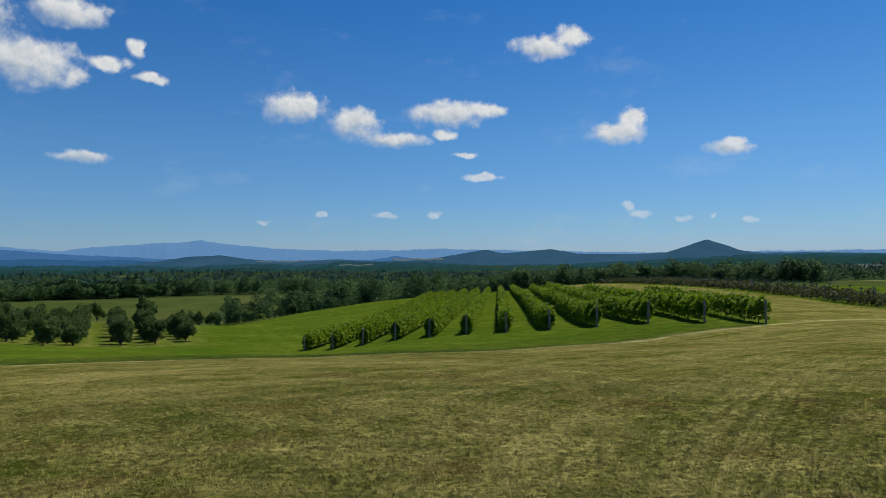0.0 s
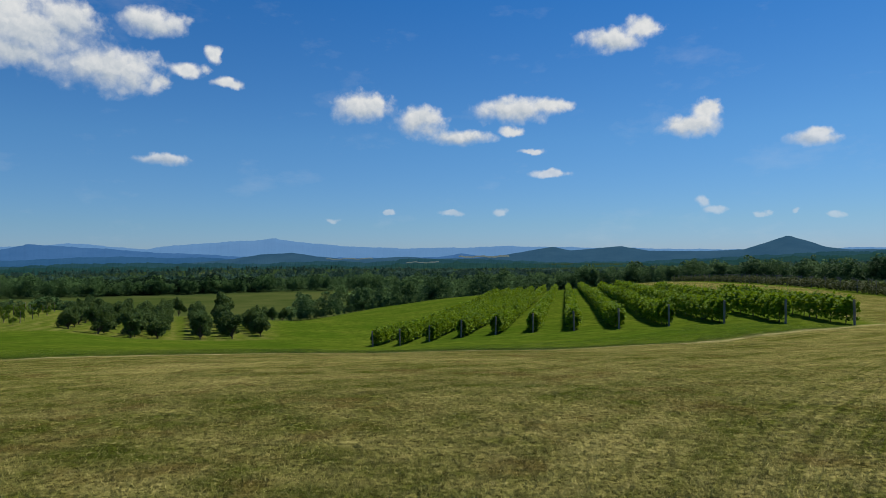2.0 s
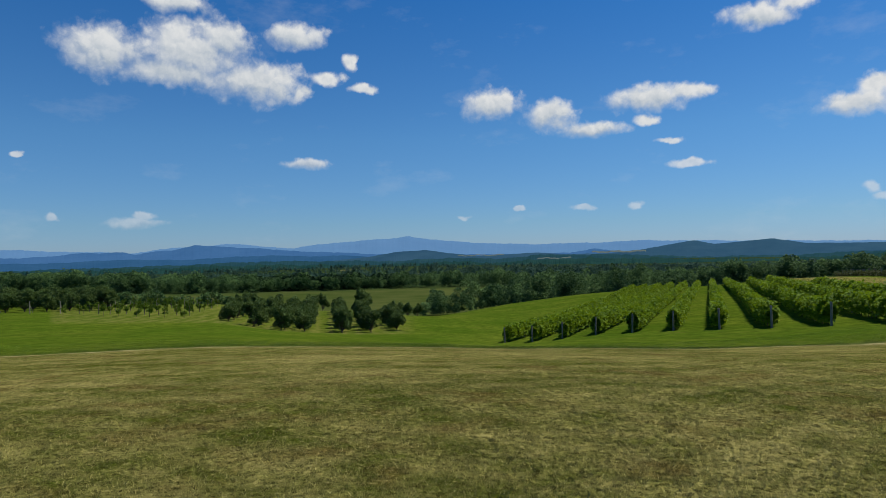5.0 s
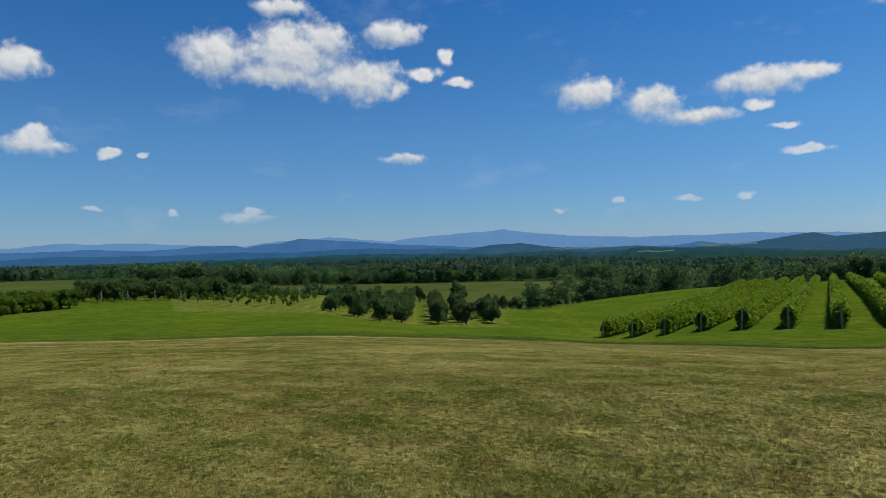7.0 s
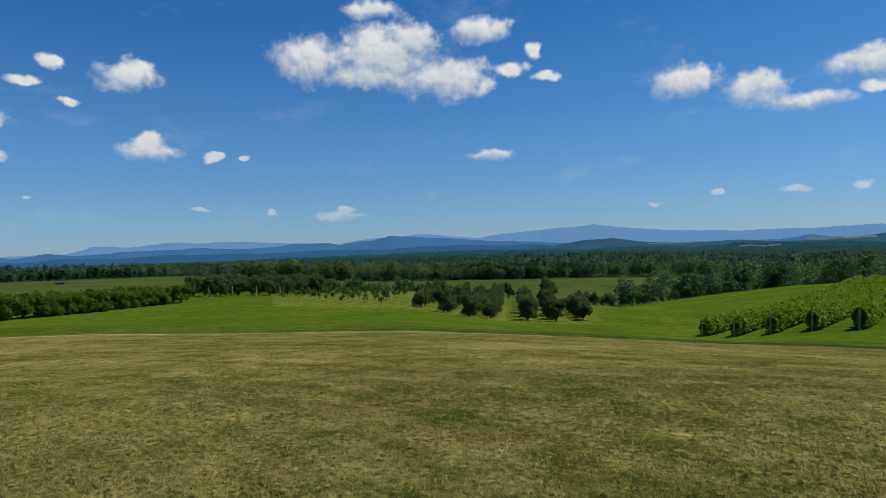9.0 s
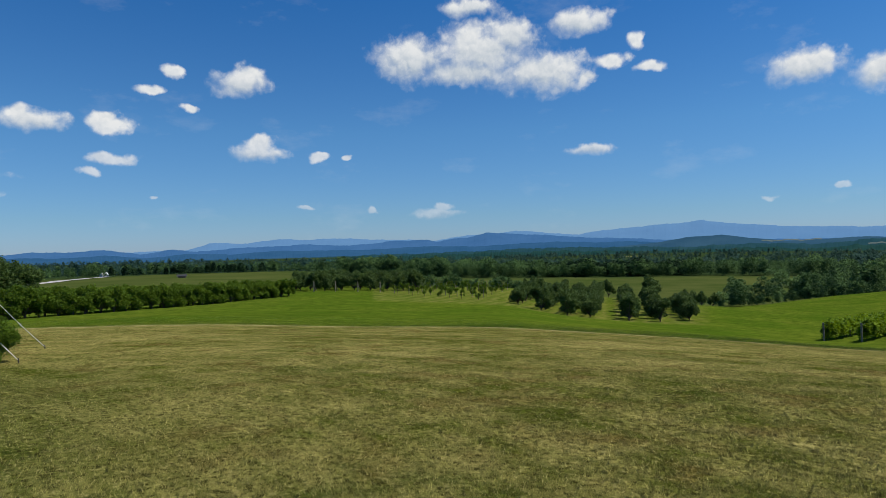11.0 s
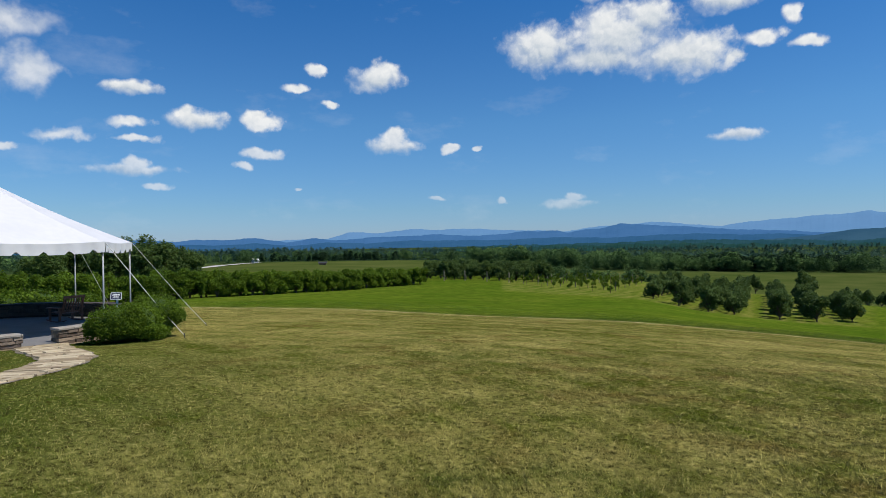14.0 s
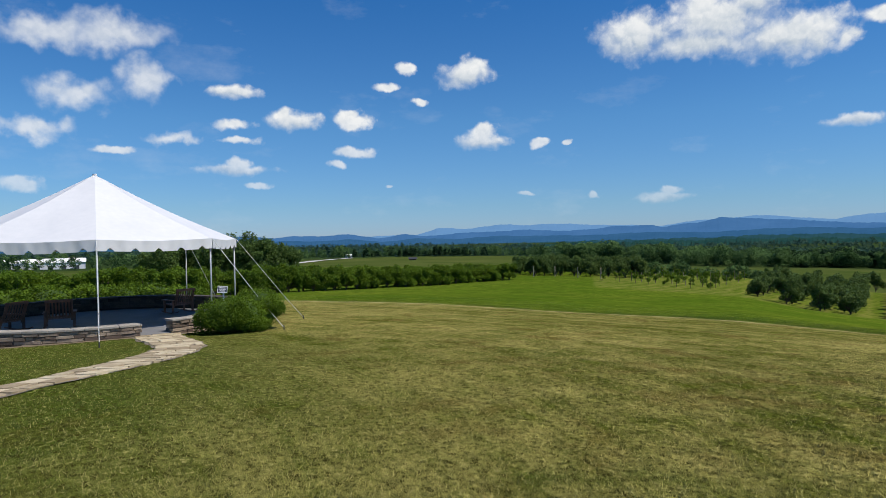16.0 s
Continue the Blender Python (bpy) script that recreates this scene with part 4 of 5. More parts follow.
PATIO_R = 3.75
tagged(part("patio", ring_slab(0.02, PATIO_R + 0.2, 0, 360, FLOOR_Z - 0.3, FLOOR_Z + 0.05), MAT["patio"]), "round grey concrete patio under the tent", "patio", kind="structure")


def rough_block(seed, mat="stone"):
    """A unit stone with knocked-off corners and an uneven face."""
    rng = np.random.default_rng(seed)
    bm = box(1, 1, 1, (0, 0, -0.5), 0.09)
    for v in bm.verts:
        v.co += Vector(rng.uniform(-0.06, 0.06, 3))
    me = bpy.data.meshes.new("stone")
    bm.to_mesh(me)
    bm.free()
    me.materials.append(MAT[mat])
    return me


BLOCKS, SHADED_BLOCKS = [rough_block(s) for s in range(5)], [rough_block(s + 9, "shaded_stone") for s in range(5)]


# dark: core, caps and blocks take the stone with shade painted in
def stone_wall(t0, t1, height, label, dark=False):
    rng = np.random.default_rng(int(t0) + 500)
    mid = wall_point((t0 + t1) / 2, PATIO_R + 0.15, FLOOR_Z)
    wall = thing("stone_wall", Matrix.Translation(mid), label, "wall")
    shift = Matrix.Translation(-mid)
    core = ring_slab(PATIO_R + 0.04, PATIO_R + 0.26, t0 + 0.4, t1 - 0.4, FLOOR_Z - 0.25, FLOOR_Z + height - 0.07)
    bmesh.ops.transform(core, matrix=shift, verts=core.verts)
    part("core", core, MAT["shaded_stone" if dark else "mortar"], wall)
    t = t0
    while t < t1 - 0.5:
        u = min(t + rng.uniform(5.0, 10.5), t1)
        cap = ring_slab(PATIO_R - 0.04, PATIO_R + 0.345, t + 0.06, u - 0.06, FLOOR_Z + height - 0.068, FLOOR_Z + height - 0.012 + rng.uniform(-0.008, 0.008), 1.5)
        bmesh.ops.bevel(cap, geom=list(cap.edges), offset=0.008, segments=1, affect="EDGES")
        bmesh.ops.transform(cap, matrix=shift, verts=cap.verts)
        part("cap_stone", cap, MAT["shaded_stone" if dark else "cap"], wall)
        t = u
    courses = 5
    h = (height - 0.068 + 0.12) / courses
    for c in range(courses):
        for radius, face in ((PATIO_R + 0.25, 1), (PATIO_R + 0.05, -1)):
            if face < 0 and c < 2:
                continue
            t = t0 + 0.3
            while t < t1 - 0.8:
                size = rng.uniform(0.16, 0.42)
                d = math.degrees(size / radius)
                if t + d > t1:
                    d = t1 - t
                    size = radians(d) * radius
                p = wall_point(t + d / 2, radius + rng.uniform(-0.015, 0.02), FLOOR_Z - 0.12 + h * (c + 0.5)) - mid
                ob = new("stone", (SHADED_BLOCKS if dark else BLOCKS)[int(rng.integers(5))])
                ob.parent = wall
                ob.matrix_basis = pose(*p, 0, 0, TENT_AZ + 180 + t + d / 2) @ Matrix.Diagonal((max(size - 0.012, 0.03), 0.13, h - 0.012 + rng.uniform(-0.01, 0.004), 1))
                t += d
    return wall


stone_wall(-78, 13.5, 0.37, "low curved dry-stone wall with pale cap stones edging the patio")
stone_wall(24, 82, 0.40, "low curved dry-stone wall running behind clipped shrubs")
stone_wall(90, 268, 0.52, "curved stone wall at the back of the patio, tent shade painted into its colour", True)

# bare earth along the foot of the wall
for t0, t1 in ((-78, 12), (25, 82)):
    bm = bmesh.new()
    rows = []
    for t in np.arange(t0, t1 + 1, 3.0):
        row = []
        for r in (PATIO_R + 0.2, PATIO_R + 0.42, PATIO_R + 0.62 + 0.07 * math.sin(t)):
            v = wall_point(t, r)
            v.z = gz(v.x, v.y) + 0.012
            row.append(bm.verts.new(v))
        rows.append(row)
    for a, b in zip(rows, rows[1:]):
        for k in range(2):
            bm.faces.new((a[k], a[k + 1], b[k + 1], b[k]))
    bmesh.ops.recalc_face_normals(bm, faces=bm.faces)
    tagged(part("earth_strip", bm, MAT["mulch"]), "strip of bare reddish earth at the foot of a wall", "earth", kind="structure")

# flagstone path, curving from the gap in the wall over the lawn
WAY = [(-17.9, 0.60), (-16.6, 0.62), (-15.2, 0.82), (-13.9, 0.86), (-12.5, 0.45), (-11.2, -0.35), (-10.2, -1.2), (-9.2, -2.4), (-8.5, -4.0)]


def way_at(s):
    k = min(int(s), len(WAY) - 2)
    t = s - k
    p = [Vector(WAY[max(0, min(len(WAY) - 1, k + j))]) for j in (-1, 0, 1, 2)]
    return 0.5 * ((2 * p[1]) + (p[2] - p[0]) * t + (2 * p[0] - 5 * p[1] + 4 * p[2] - p[3]) * t * t + (3 * p[1] - p[0] - 3 * p[2] + p[3]) * t ** 3)


def path_half(s):
    """Half the path's width: widest at the patio."""
    return 0.58 - 0.028 * s


def build_path():
    rng = np.random.default_rng(77)
    centre = way_at(3.5)
    base = Vector((centre.x, centre.y, gz(centre.x, centre.y)))
    bed = bmesh.new()
    rows = []
    for s in np.arange(0, 7.99, 0.1):
        p, q = way_at(s), way_at(s + 0.01)
        d = (q - p).normalized()
        side = Vector((-d.y, d.x))
        row = []
        wide = path_half(s)
        for w in (-wide, 0, wide):
            v = p + side * (w + 0.04 * math.sin(s * 9))
            row.append(bed.verts.new(Vector((v.x, v.y, gz(v.x, v.y) + 0.014)) - base))
        rows.append(row)
    for a, b in zip(rows, rows[1:]):
        for k in range(2):
            bed.faces.new((a[k], a[k + 1], b[k + 1], b[k]))
    bmesh.ops.recalc_face_normals(bed, faces=bed.faces)
    path = tagged(new("path"), "curving path of irregular tan flagstones over the lawn", "path", kind="structure")
    path.location = base
    part("bed", bed, MAT["mortar"], path)
    s = 0.02
    while s < 7.9:
        p, q = way_at(s), way_at(s + 0.01)
        speed = (q - p).length / 0.01
        d = (q - p).normalized()
        side = Vector((-d.y, d.x))
        depth = rng.uniform(0.20, 0.34)
        wide = path_half(s) - 0.04
        cuts = [-wide] + sorted(rng.uniform(-0.65, 0.65, int(rng.integers(1, 3))) * wide) + [wide]
        for a, b in zip(cuts, cuts[1:]):
            if b - a < 0.1:
                continue
            bm = bmesh.new()
            loop = []
            for u, w in ((0, 0), (0.5, -0.03), (1, 0), (1.02, 0.5), (1, 1), (0.5, 1.03), (0, 1), (-0.02, 0.5)):
                f = p + d * (0.012 + (depth - 0.024) * u + rng.uniform(-0.032, 0.032)) + side * (a + 0.012 + (b - a - 0.024) * w + rng.uniform(-0.03, 0.03))
                loop.append(Vector((f.x, f.y, gz(f.x, f.y))) - base)
            lift = 0.035 + rng.uniform(-0.006, 0.008)
            low = [bm.verts.new(v) for v in loop]
            mid = sum(loop, Vector()) / 8
            top = [bm.verts.new(v.lerp(mid, 0.05) + Vector((0, 0, lift))) for v in loop]
            for k in range(8):
                bm.faces.new((low[k], low[(k + 1) % 8], top[(k + 1) % 8], top[k]))
            bm.faces.new(top)
            bmesh.ops.recalc_face_normals(bm, faces=bm.faces)
            part("flagstone", bm, MAT["flag"], path)
        s += depth / speed


build_path()


# ---------- shrubs, sign, chairs ----------
def shrub(x, y, radius, height, seed, leaves, leaf, label, group):
    rng = np.random.default_rng(seed)
    z = gz(x, y)
    t = thing("shrub", pose(x, y, z), label, "shrub", group)
    clumps = [(0, 0, height * 0.5, radius * 0.86, height * 0.5 / radius)]
    for i in range(16):
        a, u = i * 2.4, rng.uniform(0.12, 0.9)
        rr = radius * 0.74 * math.sqrt(max(0.05, 1 - (u - 0.4) ** 2 * 2.2))
        clumps.append((math.cos(a) * rr, math.sin(a) * rr, height * u * 0.86, radius * 0.34, 0.85))
    c = crown_points(rng, clumps, leaves, 0.8)
    c = c[c[:, 2] > 0.03]
    v, f = leaf_arrays(rng, c, leaf, 0.5, 0.6)
    part("foliage", mesh_from("foliage", v, f, MAT["bush"]), None, t)
    bm = bmesh.new()
    bmesh.ops.create_icosphere(bm, subdivisions=3, radius=1)
    for w in bm.verts:
        k = 1 + 0.12 * noise.noise(w.co * 2.3 + Vector((seed, 0, 0)))
        w.co = Vector((w.co.x * radius * 0.66 * k, w.co.y * radius * 0.66 * k, height * 0.43 + w.co.z * height * 0.40 * k))
    part("twig_core", bm, MAT["orchard"], t, smooth=True)
    stems = join(*[tube([(0.05 * math.cos(a), 0.05 * math.sin(a), -0.1), (0.3 * math.cos(a) * radius, 0.3 * math.sin(a) * radius, height * 0.5)], [0.025, 0.012], 5) for a in (0, 1.3, 2.6, 3.9, 5.2)])
    part("stem_cluster", stems, MAT["bark"], t)


p = bearing(82.9, 17.3)
shrub(p.x, p.y, 0.70, 0.98, 1, 19000, 0.022, "clipped rounded evergreen shrub beside the patio wall", "shrubs beside the patio")
p = bearing(81.4, 17.5)
shrub(p.x, p.y, 0.62, 1.0, 2, 18000, 0.022, "clipped rounded evergreen shrub beside the patio wall", "shrubs beside the patio")
p = bearing(79.95, 18.3)
shrub(p.x, p.y, 0.66, 1.22, 3, 20000, 0.022, "taller clipped evergreen shrub at the edge of the lawn", "shrubs beside the patio")
for i, (az, r, rad, h) in enumerate(((95.5, 28.0, 1.0, 1.5), (92.8, 28.2, 0.95, 1.45), (90.6, 28.5, 0.95, 1.35), (88.0, 28.4, 1.0, 1.5), (85.6, 28.0, 0.9, 1.3), (98.5, 27.5, 1.0, 1.4))):
    p = bearing(az, r)
    shrub(p.x, p.y, rad, h, 20 + i, 6000, 0.048, "rounded bright green shrub behind the patio wall", "shrubs behind the patio")


def build_sign():
    p = bearing(82.95, 17.95)
    z = gz(p.x, p.y)
    sign = thing("sign", pose(p.x, p.y, z, 0, 0, 82.95 - 4), "small dark sign with white border on a white post", "sign")
    tilt = Matrix.Translation((0, 0, 1.12)) @ Matrix.Rotation(radians(-14), 4, "X") @ Matrix.Rotation(radians(4), 4, "Y")
    def put(name, bm, mat, parent, label=""):
        bmesh.ops.transform(bm, matrix=Matrix.Diagonal((0.58, 1, 0.58, 1)), verts=bm.verts)
        bmesh.ops.transform(bm, matrix=tilt, verts=bm.verts)
        return part(name, bm, mat, parent, label)
    part("post", box(0.045, 0.03, 1.08, (0.02, 0.03, -0.05), 0.004), MAT["white"], sign)
    board = put("board", box(0.40, 0.02, 0.27, (0, 0, -0.135), 0.004), MAT["sign"], sign, "dark blue sign board")
    for x, zz, w, h in ((0, 0.135, 0.43, 0.022), (0, -0.157, 0.43, 0.022), (-0.204, -0.135, 0.022, 0.27), (0.204, -0.135, 0.022, 0.27)):
        put("border", box(w, 0.028, h, (x, -0.002, zz), 0.003), MAT["white"], board, "white border")
    for zz, w, h in ((0.055, 0.27, 0.035), (0.0, 0.31, 0.022), (-0.045, 0.20, 0.022), (-0.09, 0.25, 0.022)):
        put("lettering", box(w, 0.006, h, (0, -0.012, zz), 0.001), MAT["white"], board, "line of pale lettering")


build_sign()


def rocking_chair(x, y, turn):
    chair = thing("rocking_chair", pose(x, y, FLOOR_Z + 0.05, 0, 0, turn) @ Matrix.Diagonal((1.2, 1.0, 0.72, 1)), "red-brown slatted wooden rocking chair standing on the patio", "chair", "chairs on the patio")
    wood = MAT["teak"]
    for sx in (-0.29, 0.29):
        part("rocker", tube([(sx, -0.45, 0.09), (sx, -0.2, 0.035), (sx, 0.1, 0.025), (sx, 0.45, 0.075), (sx, 0.55, 0.12)], 0.025, 6), wood, chair)
        part("leg", box(0.05, 0.05, 0.55, (sx, -0.26, 0.04), 0.006), wood, chair)
        part("leg", box(0.05, 0.05, 0.55, (sx, 0.24, 0.04), 0.006), wood, chair)
        part("arm", box(0.11, 0.66, 0.035, (sx, -0.03, 0.59), 0.01), wood, chair)
        part("back_post", tube([(sx * 0.86, 0.22, 0.30), (sx * 0.86, 0.36, 0.75), (sx * 0.86, 0.45, 1.12)], 0.026, 6), wood, chair)
    for k in range(6):
        part("seat_slat", box(0.56, 0.075, 0.022, (0, -0.25 + 0.09 * k, 0.41 - 0.010 * k), 0.004), wood, chair)
    for k in range(7):
        sx = -0.20 + k * 0.0667
        part("back_slat", tube([(sx, 0.235, 0.40), (sx, 0.365, 0.75), (sx, 0.44, 1.05)], 0.019, 5), wood, chair)
    part("top_rail", box(0.56, 0.035, 0.11, (0, 0.44, 1.02), 0.012), wood, chair)
    part("lower_rail", box(0.52, 0.03, 0.06, (0, 0.255, 0.42), 0.008), wood, chair)
    return chair


first = rocking_chair(*bearing(94.9, 20.9).xy, TENT_AZ + 180)
for az, r, turn in ((98.4, 20.9, 225), (86.4, 22.9, 205)):
    q = bearing(az, r)
    copy_thing(first, pose(q.x, q.y, FLOOR_Z + 0.05, 0, 0, TENT_AZ + turn))


# ---------- berry rows on posts at the far side of the vineyard ----------
def berry_row(x0, y0, y1, seed):
    rng = np.random.default_rng(seed)
    base = Vector((x0, y0, gz(x0, y0)))
    row = thing("berry_row", Matrix.Translation(base), "dark reddish-green berry canes trained along weathered posts", "berry row", "berry rows")
    n = int((y1 - y0) * 70)
    y = rng.uniform(y0, y1, n)
    drift = x0 + (y - y0) * 0.03
    x = drift + rng.normal(size=n) * 0.38
    up = rng.uniform(0.05, 1, n) ** 0.8 * (1.25 + 0.25 * np.sin(y * 1.3) + 0.2 * np.sin(y * 0.47))
    c = np.stack([x, y, ground(x, y) + up], -1) - np.array(base)
    v, f = leaf_arrays(rng, c, 0.16, 0.4, 0.7)
    part("cane_foliage", mesh_from("cane_foliage", v, f, MAT["berry"]), None, row)
    for yy in np.arange(y0, y1, 5.0):
        xx = x0 + (yy - y0) * 0.03
        z = gz(xx, yy) - base.z
        part("post", tube([(xx - x0, yy - y0, z - 0.1), (xx - x0, yy - y0, z + 1.95)], 0.06, 7), MAT["post"], row)
        part("cross_arm", box(0.7, 0.07, 0.07, (xx - x0, yy - y0, z + 1.75), 0.008), MAT["post"], row)


for k, x0 in enumerate((48.6, 52.2, 55.8)):
    berry_row(x0, 42.0 + 3 * k, 215.0, 300 + k)


# ---------- young orchard and the older trees behind it ----------
def sapling(x, y, seed, label, group):
    rng = np.random.default_rng(seed)
    t = thing("young_tree", pose(x, y, gz(x, y)), label, "young tree", group)
    h = rng.uniform(0.9, 1.6)
    if seed % 2:
        part("stake", tube([(0.08, 0, -0.1), (0.08, 0, 1.5)], 0.03, 6), MAT["pale_post"], t)
    part("trunk", tube([(0, 0, -0.1), (0.02, 0, h * 0.6), (0, 0.03, h)], [0.03, 0.02, 0.008], 5), MAT["bark"], t)
    cl = [(rng.uniform(-0.3, 0.3), rng.uniform(-0.3, 0.3), h * rng.uniform(0.45, 1.0), rng.uniform(0.14, 0.28), 1.1) for _ in range(5)]
    v, f = leaf_arrays(rng, crown_points(rng, cl, 380, 0.3), 0.085, 0.4, 0.5)
    part("crown", mesh_from("crown", v, f, MAT["hedge"]), None, t)


k = 0
for i in range(8):
    start = bearing(40.6 + 1.2 * i, 92 + 0.8 * i)
    for j in range(8):
        p = start + bearing(30, 1) * (j * 4.6) + Vector((0.3 * math.sin(k * 3), 0.3 * math.cos(k * 5), 0))
        sapling(p.x, p.y, 700 + k, "thin young fruit tree tied to a pale stake", "young orchard")
        k += 1

for az, r in ((55.3, 107), (53.4, 107), (51.4, 106), (49.4, 104)):
    p = bearing(az, r)
    t = thing("trellis_post", pose(p.x, p.y, gz(p.x, p.y)), "pale weathered wooden post at the end of an orchard row", "post", "orchard end posts")
    part("shaft", tube([(0, 0, -0.2), (0.02, 0, 1.75)], 0.07, 8), MAT["pale_post"], t)
    part("brace", tube([(0.05, 0, 1.3), (-0.9, 1.2, 0.05)], 0.04, 6), MAT["pale_post"], t)

k = 0
for i in range(9):
    for j in range(4):
        p = bearing(56.8 - 1.35 * i, 112) + bearing(52, 1) * (j * 6.0) + Vector((rng.uniform(-0.5, 0.5), rng.uniform(-0.5, 0.5), 0))
        fruit_tree("fruit_tree", APPLE[k % 4], p.x, p.y, k * 63, rng.uniform(0.95, 1.25), "tall dark green fruit tree in an older orchard block", "fruit tree", "older orchard block")
        k += 1

# single trees: a big dark group beyond the peach row, and a few on the slope by the creek
BROAD = [tree_parts(rng, 7.0, 7.5, 6000, 0.2, MAT["orchard"], 0.14, 16) for _ in range(2)]
for k, (az, r, s) in enumerate(((87.8, 118, 1.0), (86.0, 124, 1.12), (83.2, 118, 1.15), (80.4, 118, 1.18), (78.7, 122, 1.05), (82.0, 130, 1.22), (79.8, 132, 1.15), (77.4, 124, 0.85))):
    p = bearing(az, r)
    fruit_tree("broadleaf_tree", BROAD[k % 2], p.x, p.y, k * 80, s, "large dark green broadleaf tree beyond the peach row", "tree", "trees beyond the peach row")
SLIM = [tree_parts(rng, 5.0, 3.8, 2600, 0.16, MAT["orchard"], 0.15, 8) for _ in range(2)]
for k, (az, r, s) in enumerate(((25.4, 136, 1.15), (22.5, 168, 0.95), (21.3, 168, 0.9), (20.4, 172, 0.8), (22.0, 176, 1.0), (36.0, 160, 0.75), (28.9, 142, 0.9))):
    p = bearing(az, r)
    fruit_tree("slim_tree", SLIM[k % 2], p.x, p.y, k * 80, s, "slim upright young tree in rough pasture", "tree", "slim trees on the slope")


# ---------- far farm: white shed, gravel road, small house ----------
def far_shed(az, r, turn, w, d, h, rise, label, dark=False):
    p = bearing(az, r)
    z = gz(p.x, p.y)
    shed = thing("barn", pose(p.x, p.y, z, 0, 0, turn), label, "building")
    part("wall", box(w, d, h, (0, 0, -0.5)), MAT["teak" if dark else "shed"], shed)
    bm = bmesh.new()
    hw, hd = w / 2 + 0.5, d / 2 + 0.5
    v = [bm.verts.new(c) for c in ((-hw, -hd, h - 0.6), (hw, -hd, h - 0.6), (hw, hd, h - 0.6), (-hw, hd, h - 0.6), (-hw, 0, h + rise), (hw, 0, h + rise))]
    for q in ((0, 1, 5, 4), (2, 3, 4, 5), (0, 4, 3), (1, 2, 5), (3, 2, 1, 0)):
        bm.faces.new([v[i] for i in q])
    bmesh.ops.recalc_face_normals(bm, faces=bm.faces)
    part("roof", bm, MAT["dark" if dark else "white"], shed, "dark roof" if dark else "pale metal roof")
    for x in np.linspace(-w * 0.35, w * 0.35, 4):
        part("door", box(w * 0.09, 0.2, h * 0.55, (x, -d / 2 - 0.05, -0.3), 0.02), MAT["glass"], shed)


far_shed(95.0, 400, 92, 26, 10, 4.2, 1.6, "long white metal farm building among fields")
far_shed(97.2, 430, 92, 18, 9, 4.0, 1.4, "long white metal farm building among fields")
far_shed(72.0, 455, 110, 4, 3, 1.8, 0.9, "small white farmhouse by the edge of the woods")
# stand-in for a low dark clump in the pasture, built as a roofed block
far_shed(66.2, 330, 60, 3.6, 2, 1.3, 0.3, "low dark roofed block standing in for a dark clump in a pasture", True)

bm = bmesh.new()
rows = []
for s in np.linspace(0, 1, 40):
    p = bearing(80.0 - 8.2 * s, 230 + 200 * s ** 1.2)
    q = bearing(80.0 - 8.2 * s - 0.3, 230 + 200 * s ** 1.2 + 10)
    side = Vector((-(q - p).y, (q - p).x, 0)).normalized() * 3.2
    rows.append([bm.verts.new((v.x, v.y, gz(v.x, v.y) + 0.25)) for v in (p - side, p, p + side)])
for a, b in zip(rows, rows[1:]):
    for k in range(2):
        bm.faces.new((a[k], a[k + 1], b[k + 1], b[k]))
bmesh.ops.recalc_face_normals(bm, faces=bm.faces)
tagged(part("road", bm, MAT["gravel"]), "pale gravel farm road crossing distant fields", "road", kind="structure")


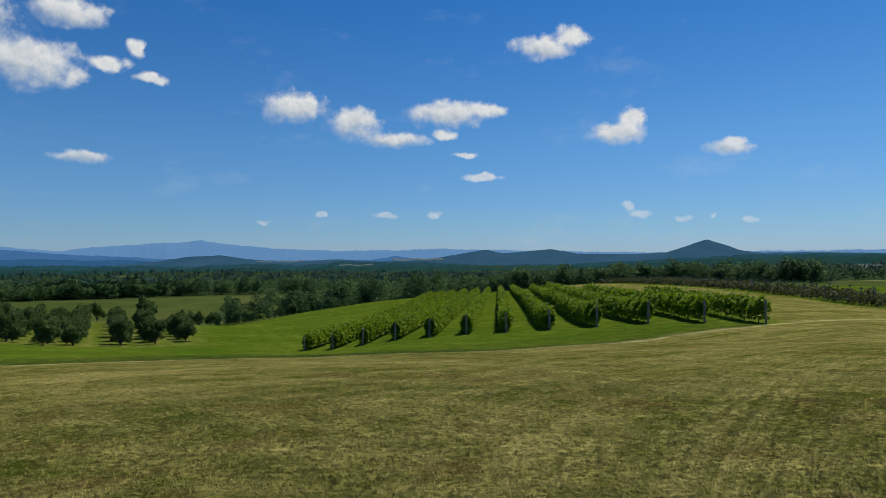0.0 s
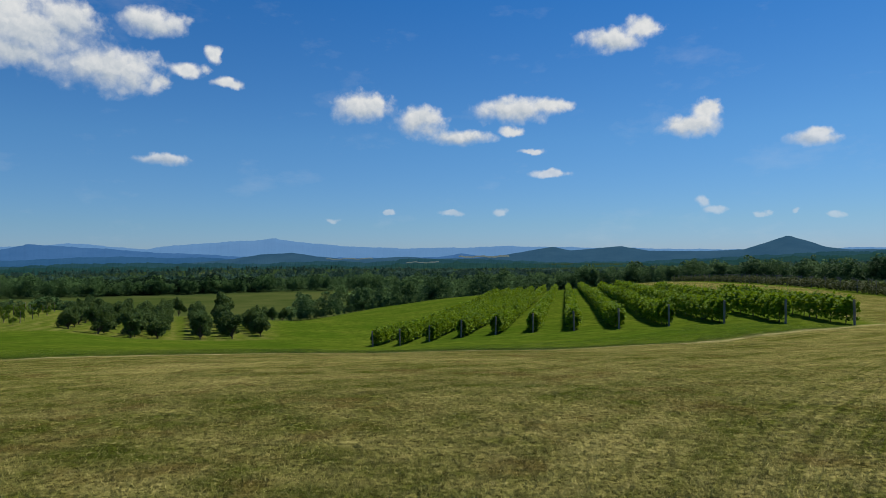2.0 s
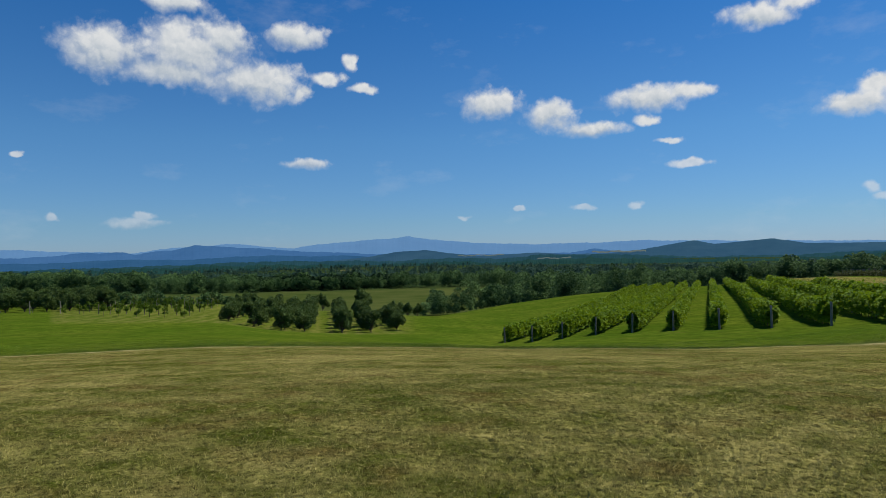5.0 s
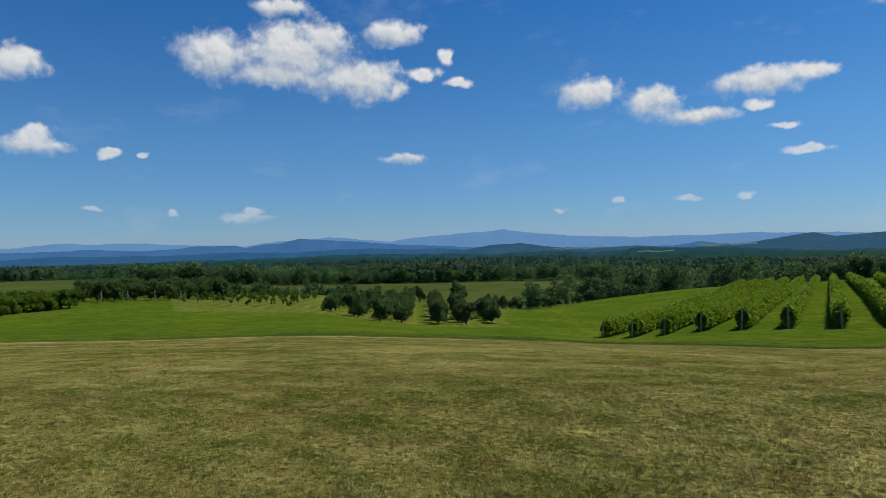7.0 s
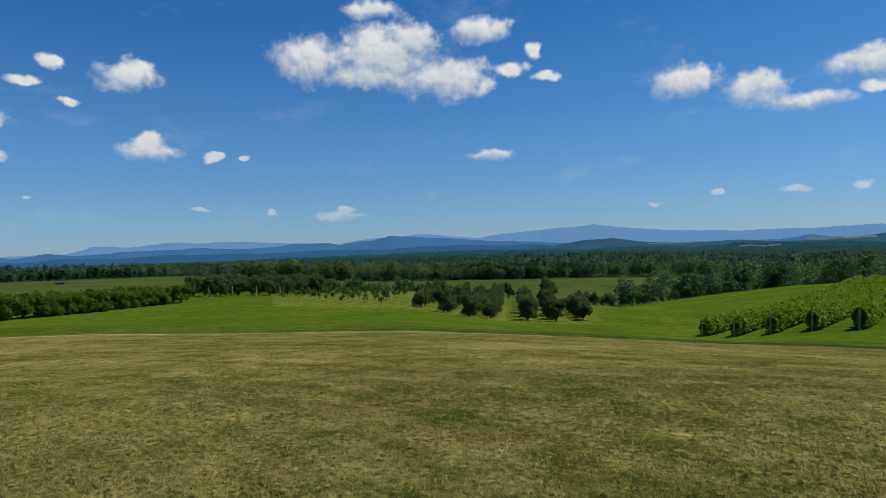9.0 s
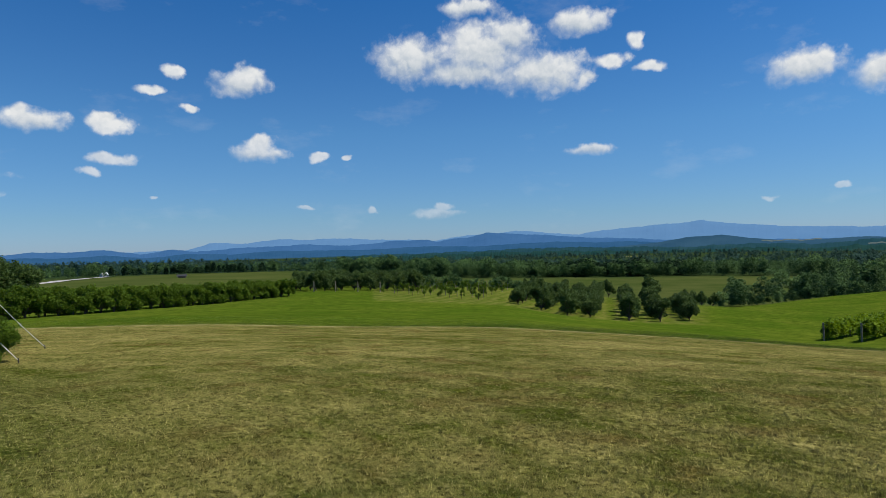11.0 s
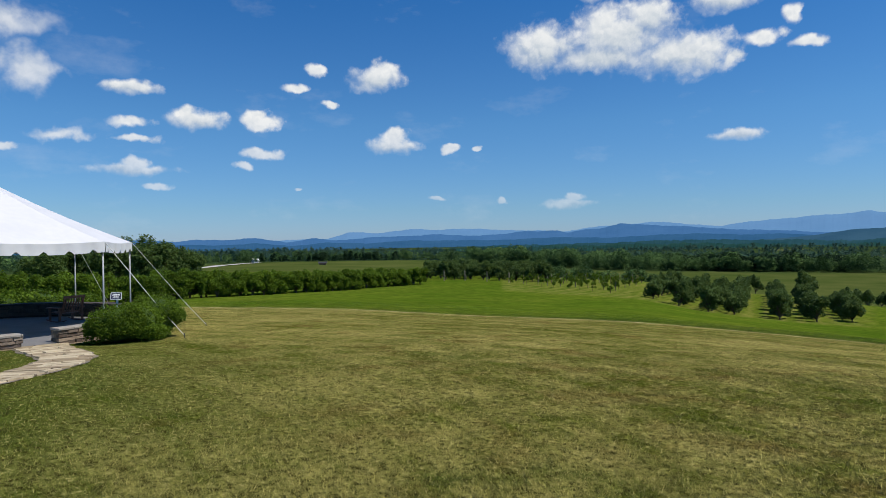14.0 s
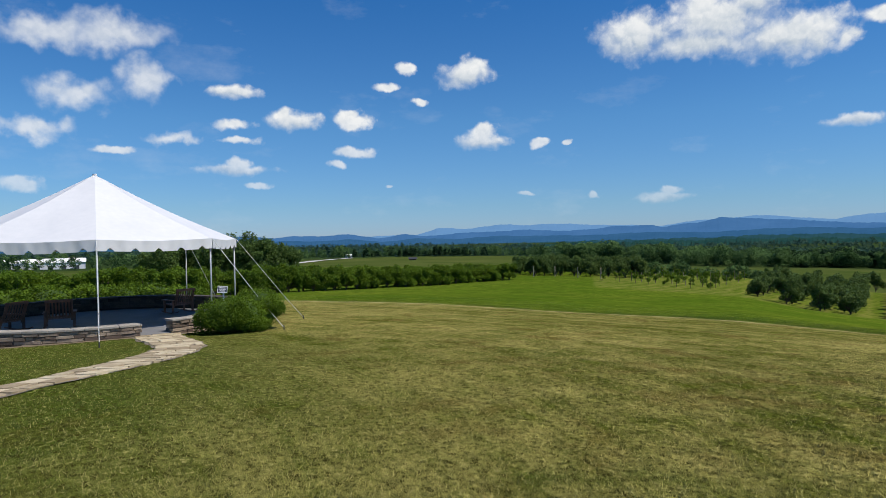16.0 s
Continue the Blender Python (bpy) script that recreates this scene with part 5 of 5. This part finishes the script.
# ---------- grass ----------
def blades(name, seed, tufts, each, reach, spread, high, wide, grow, mat, label):
    """Tufts of single blades; reach(u) gives bearing and distance of tufts from even random numbers."""
    rng = np.random.default_rng(seed)
    taz, tr = reach(rng.uniform(0, 1, tufts), rng.uniform(0, 1, tufts))
    tx, ty = -np.sin(np.radians(taz)) * tr, np.cos(np.radians(taz)) * tr
    size = rng.uniform(0.55, 1.35, tufts)
    k = np.repeat(np.arange(tufts), each)
    n = len(k)
    x = tx[k] + rng.normal(size=n) * spread * np.maximum(1, tr[k] / 8)
    y = ty[k] + rng.normal(size=n) * spread * np.maximum(1, tr[k] / 8)
    keep = np.ones(n, dtype=bool)
    for s in np.arange(0.4, 8, 0.2):
        c = way_at(min(s, 7.99))
        keep &= np.hypot(x - c.x, y - c.y) > 0.55
    keep &= np.hypot(x - TENT.x, y - TENT.y) > PATIO_R + 0.5
    x, y, k = x[keep], y[keep], k[keep]
    n = len(x)
    az, r = np.degrees(np.arctan2(-x, y)), np.hypot(x, y)
    z = ground(x, y)
    t = rng.uniform(0, 2 * math.pi, n)
    h = high * size[k] * rng.uniform(0.4, 1.2, n)
    if grow:
        h = h * np.clip((24 - r) / 16, 0.35, 1)
    w = wide * rng.uniform(0.6, 1.3, n) * np.maximum(1.0, r / 5.0) ** grow
    bend = rng.normal(size=(n, 2)) * (h * 0.8)[:, None]
    px, py = np.cos(t) * w, np.sin(t) * w
    v = np.stack([np.stack([x - px, y - py, z - 0.008], -1), np.stack([x + px, y + py, z - 0.008], -1), np.stack([x + bend[:, 0], y + bend[:, 1], z + h], -1)], 1).reshape(-1, 3)
    me = mesh_from(name, v, np.arange(3 * n).reshape(n, 3), mat)
    for key, val in (("lane", mow_line(az) - r), ("along", az), ("lush", lushness(x, y))):
        me.attributes.new(key, "FLOAT", "POINT").data.foreach_set("value", np.repeat(val, 3).astype(np.float32))
    tagged(part(name, me, None), label, "grass", kind="stuff")


def lawn_reach(u, v):
    az = -42 + 146 * u
    return az, 2.4 * (0.97 * mow_line(az) / 2.4) ** (v ** 1.25)


def hay_reach(u, v):
    az = -26 + 108 * u
    return az, mow_line(az) * (1.006 + 0.30 * v ** 2.2)


blades("lawn_grass", 1, 165000, 7, lawn_reach, 0.036, 0.029, 0.0027, 0.8, MAT["grass"], "short dry mown grass, straw and olive green")
blades("hay_grass", 2, 22000, 6, hay_reach, 0.06, 0.05, 0.007, 0, MAT["hay"], "taller green hay grass beyond the mown lawn")
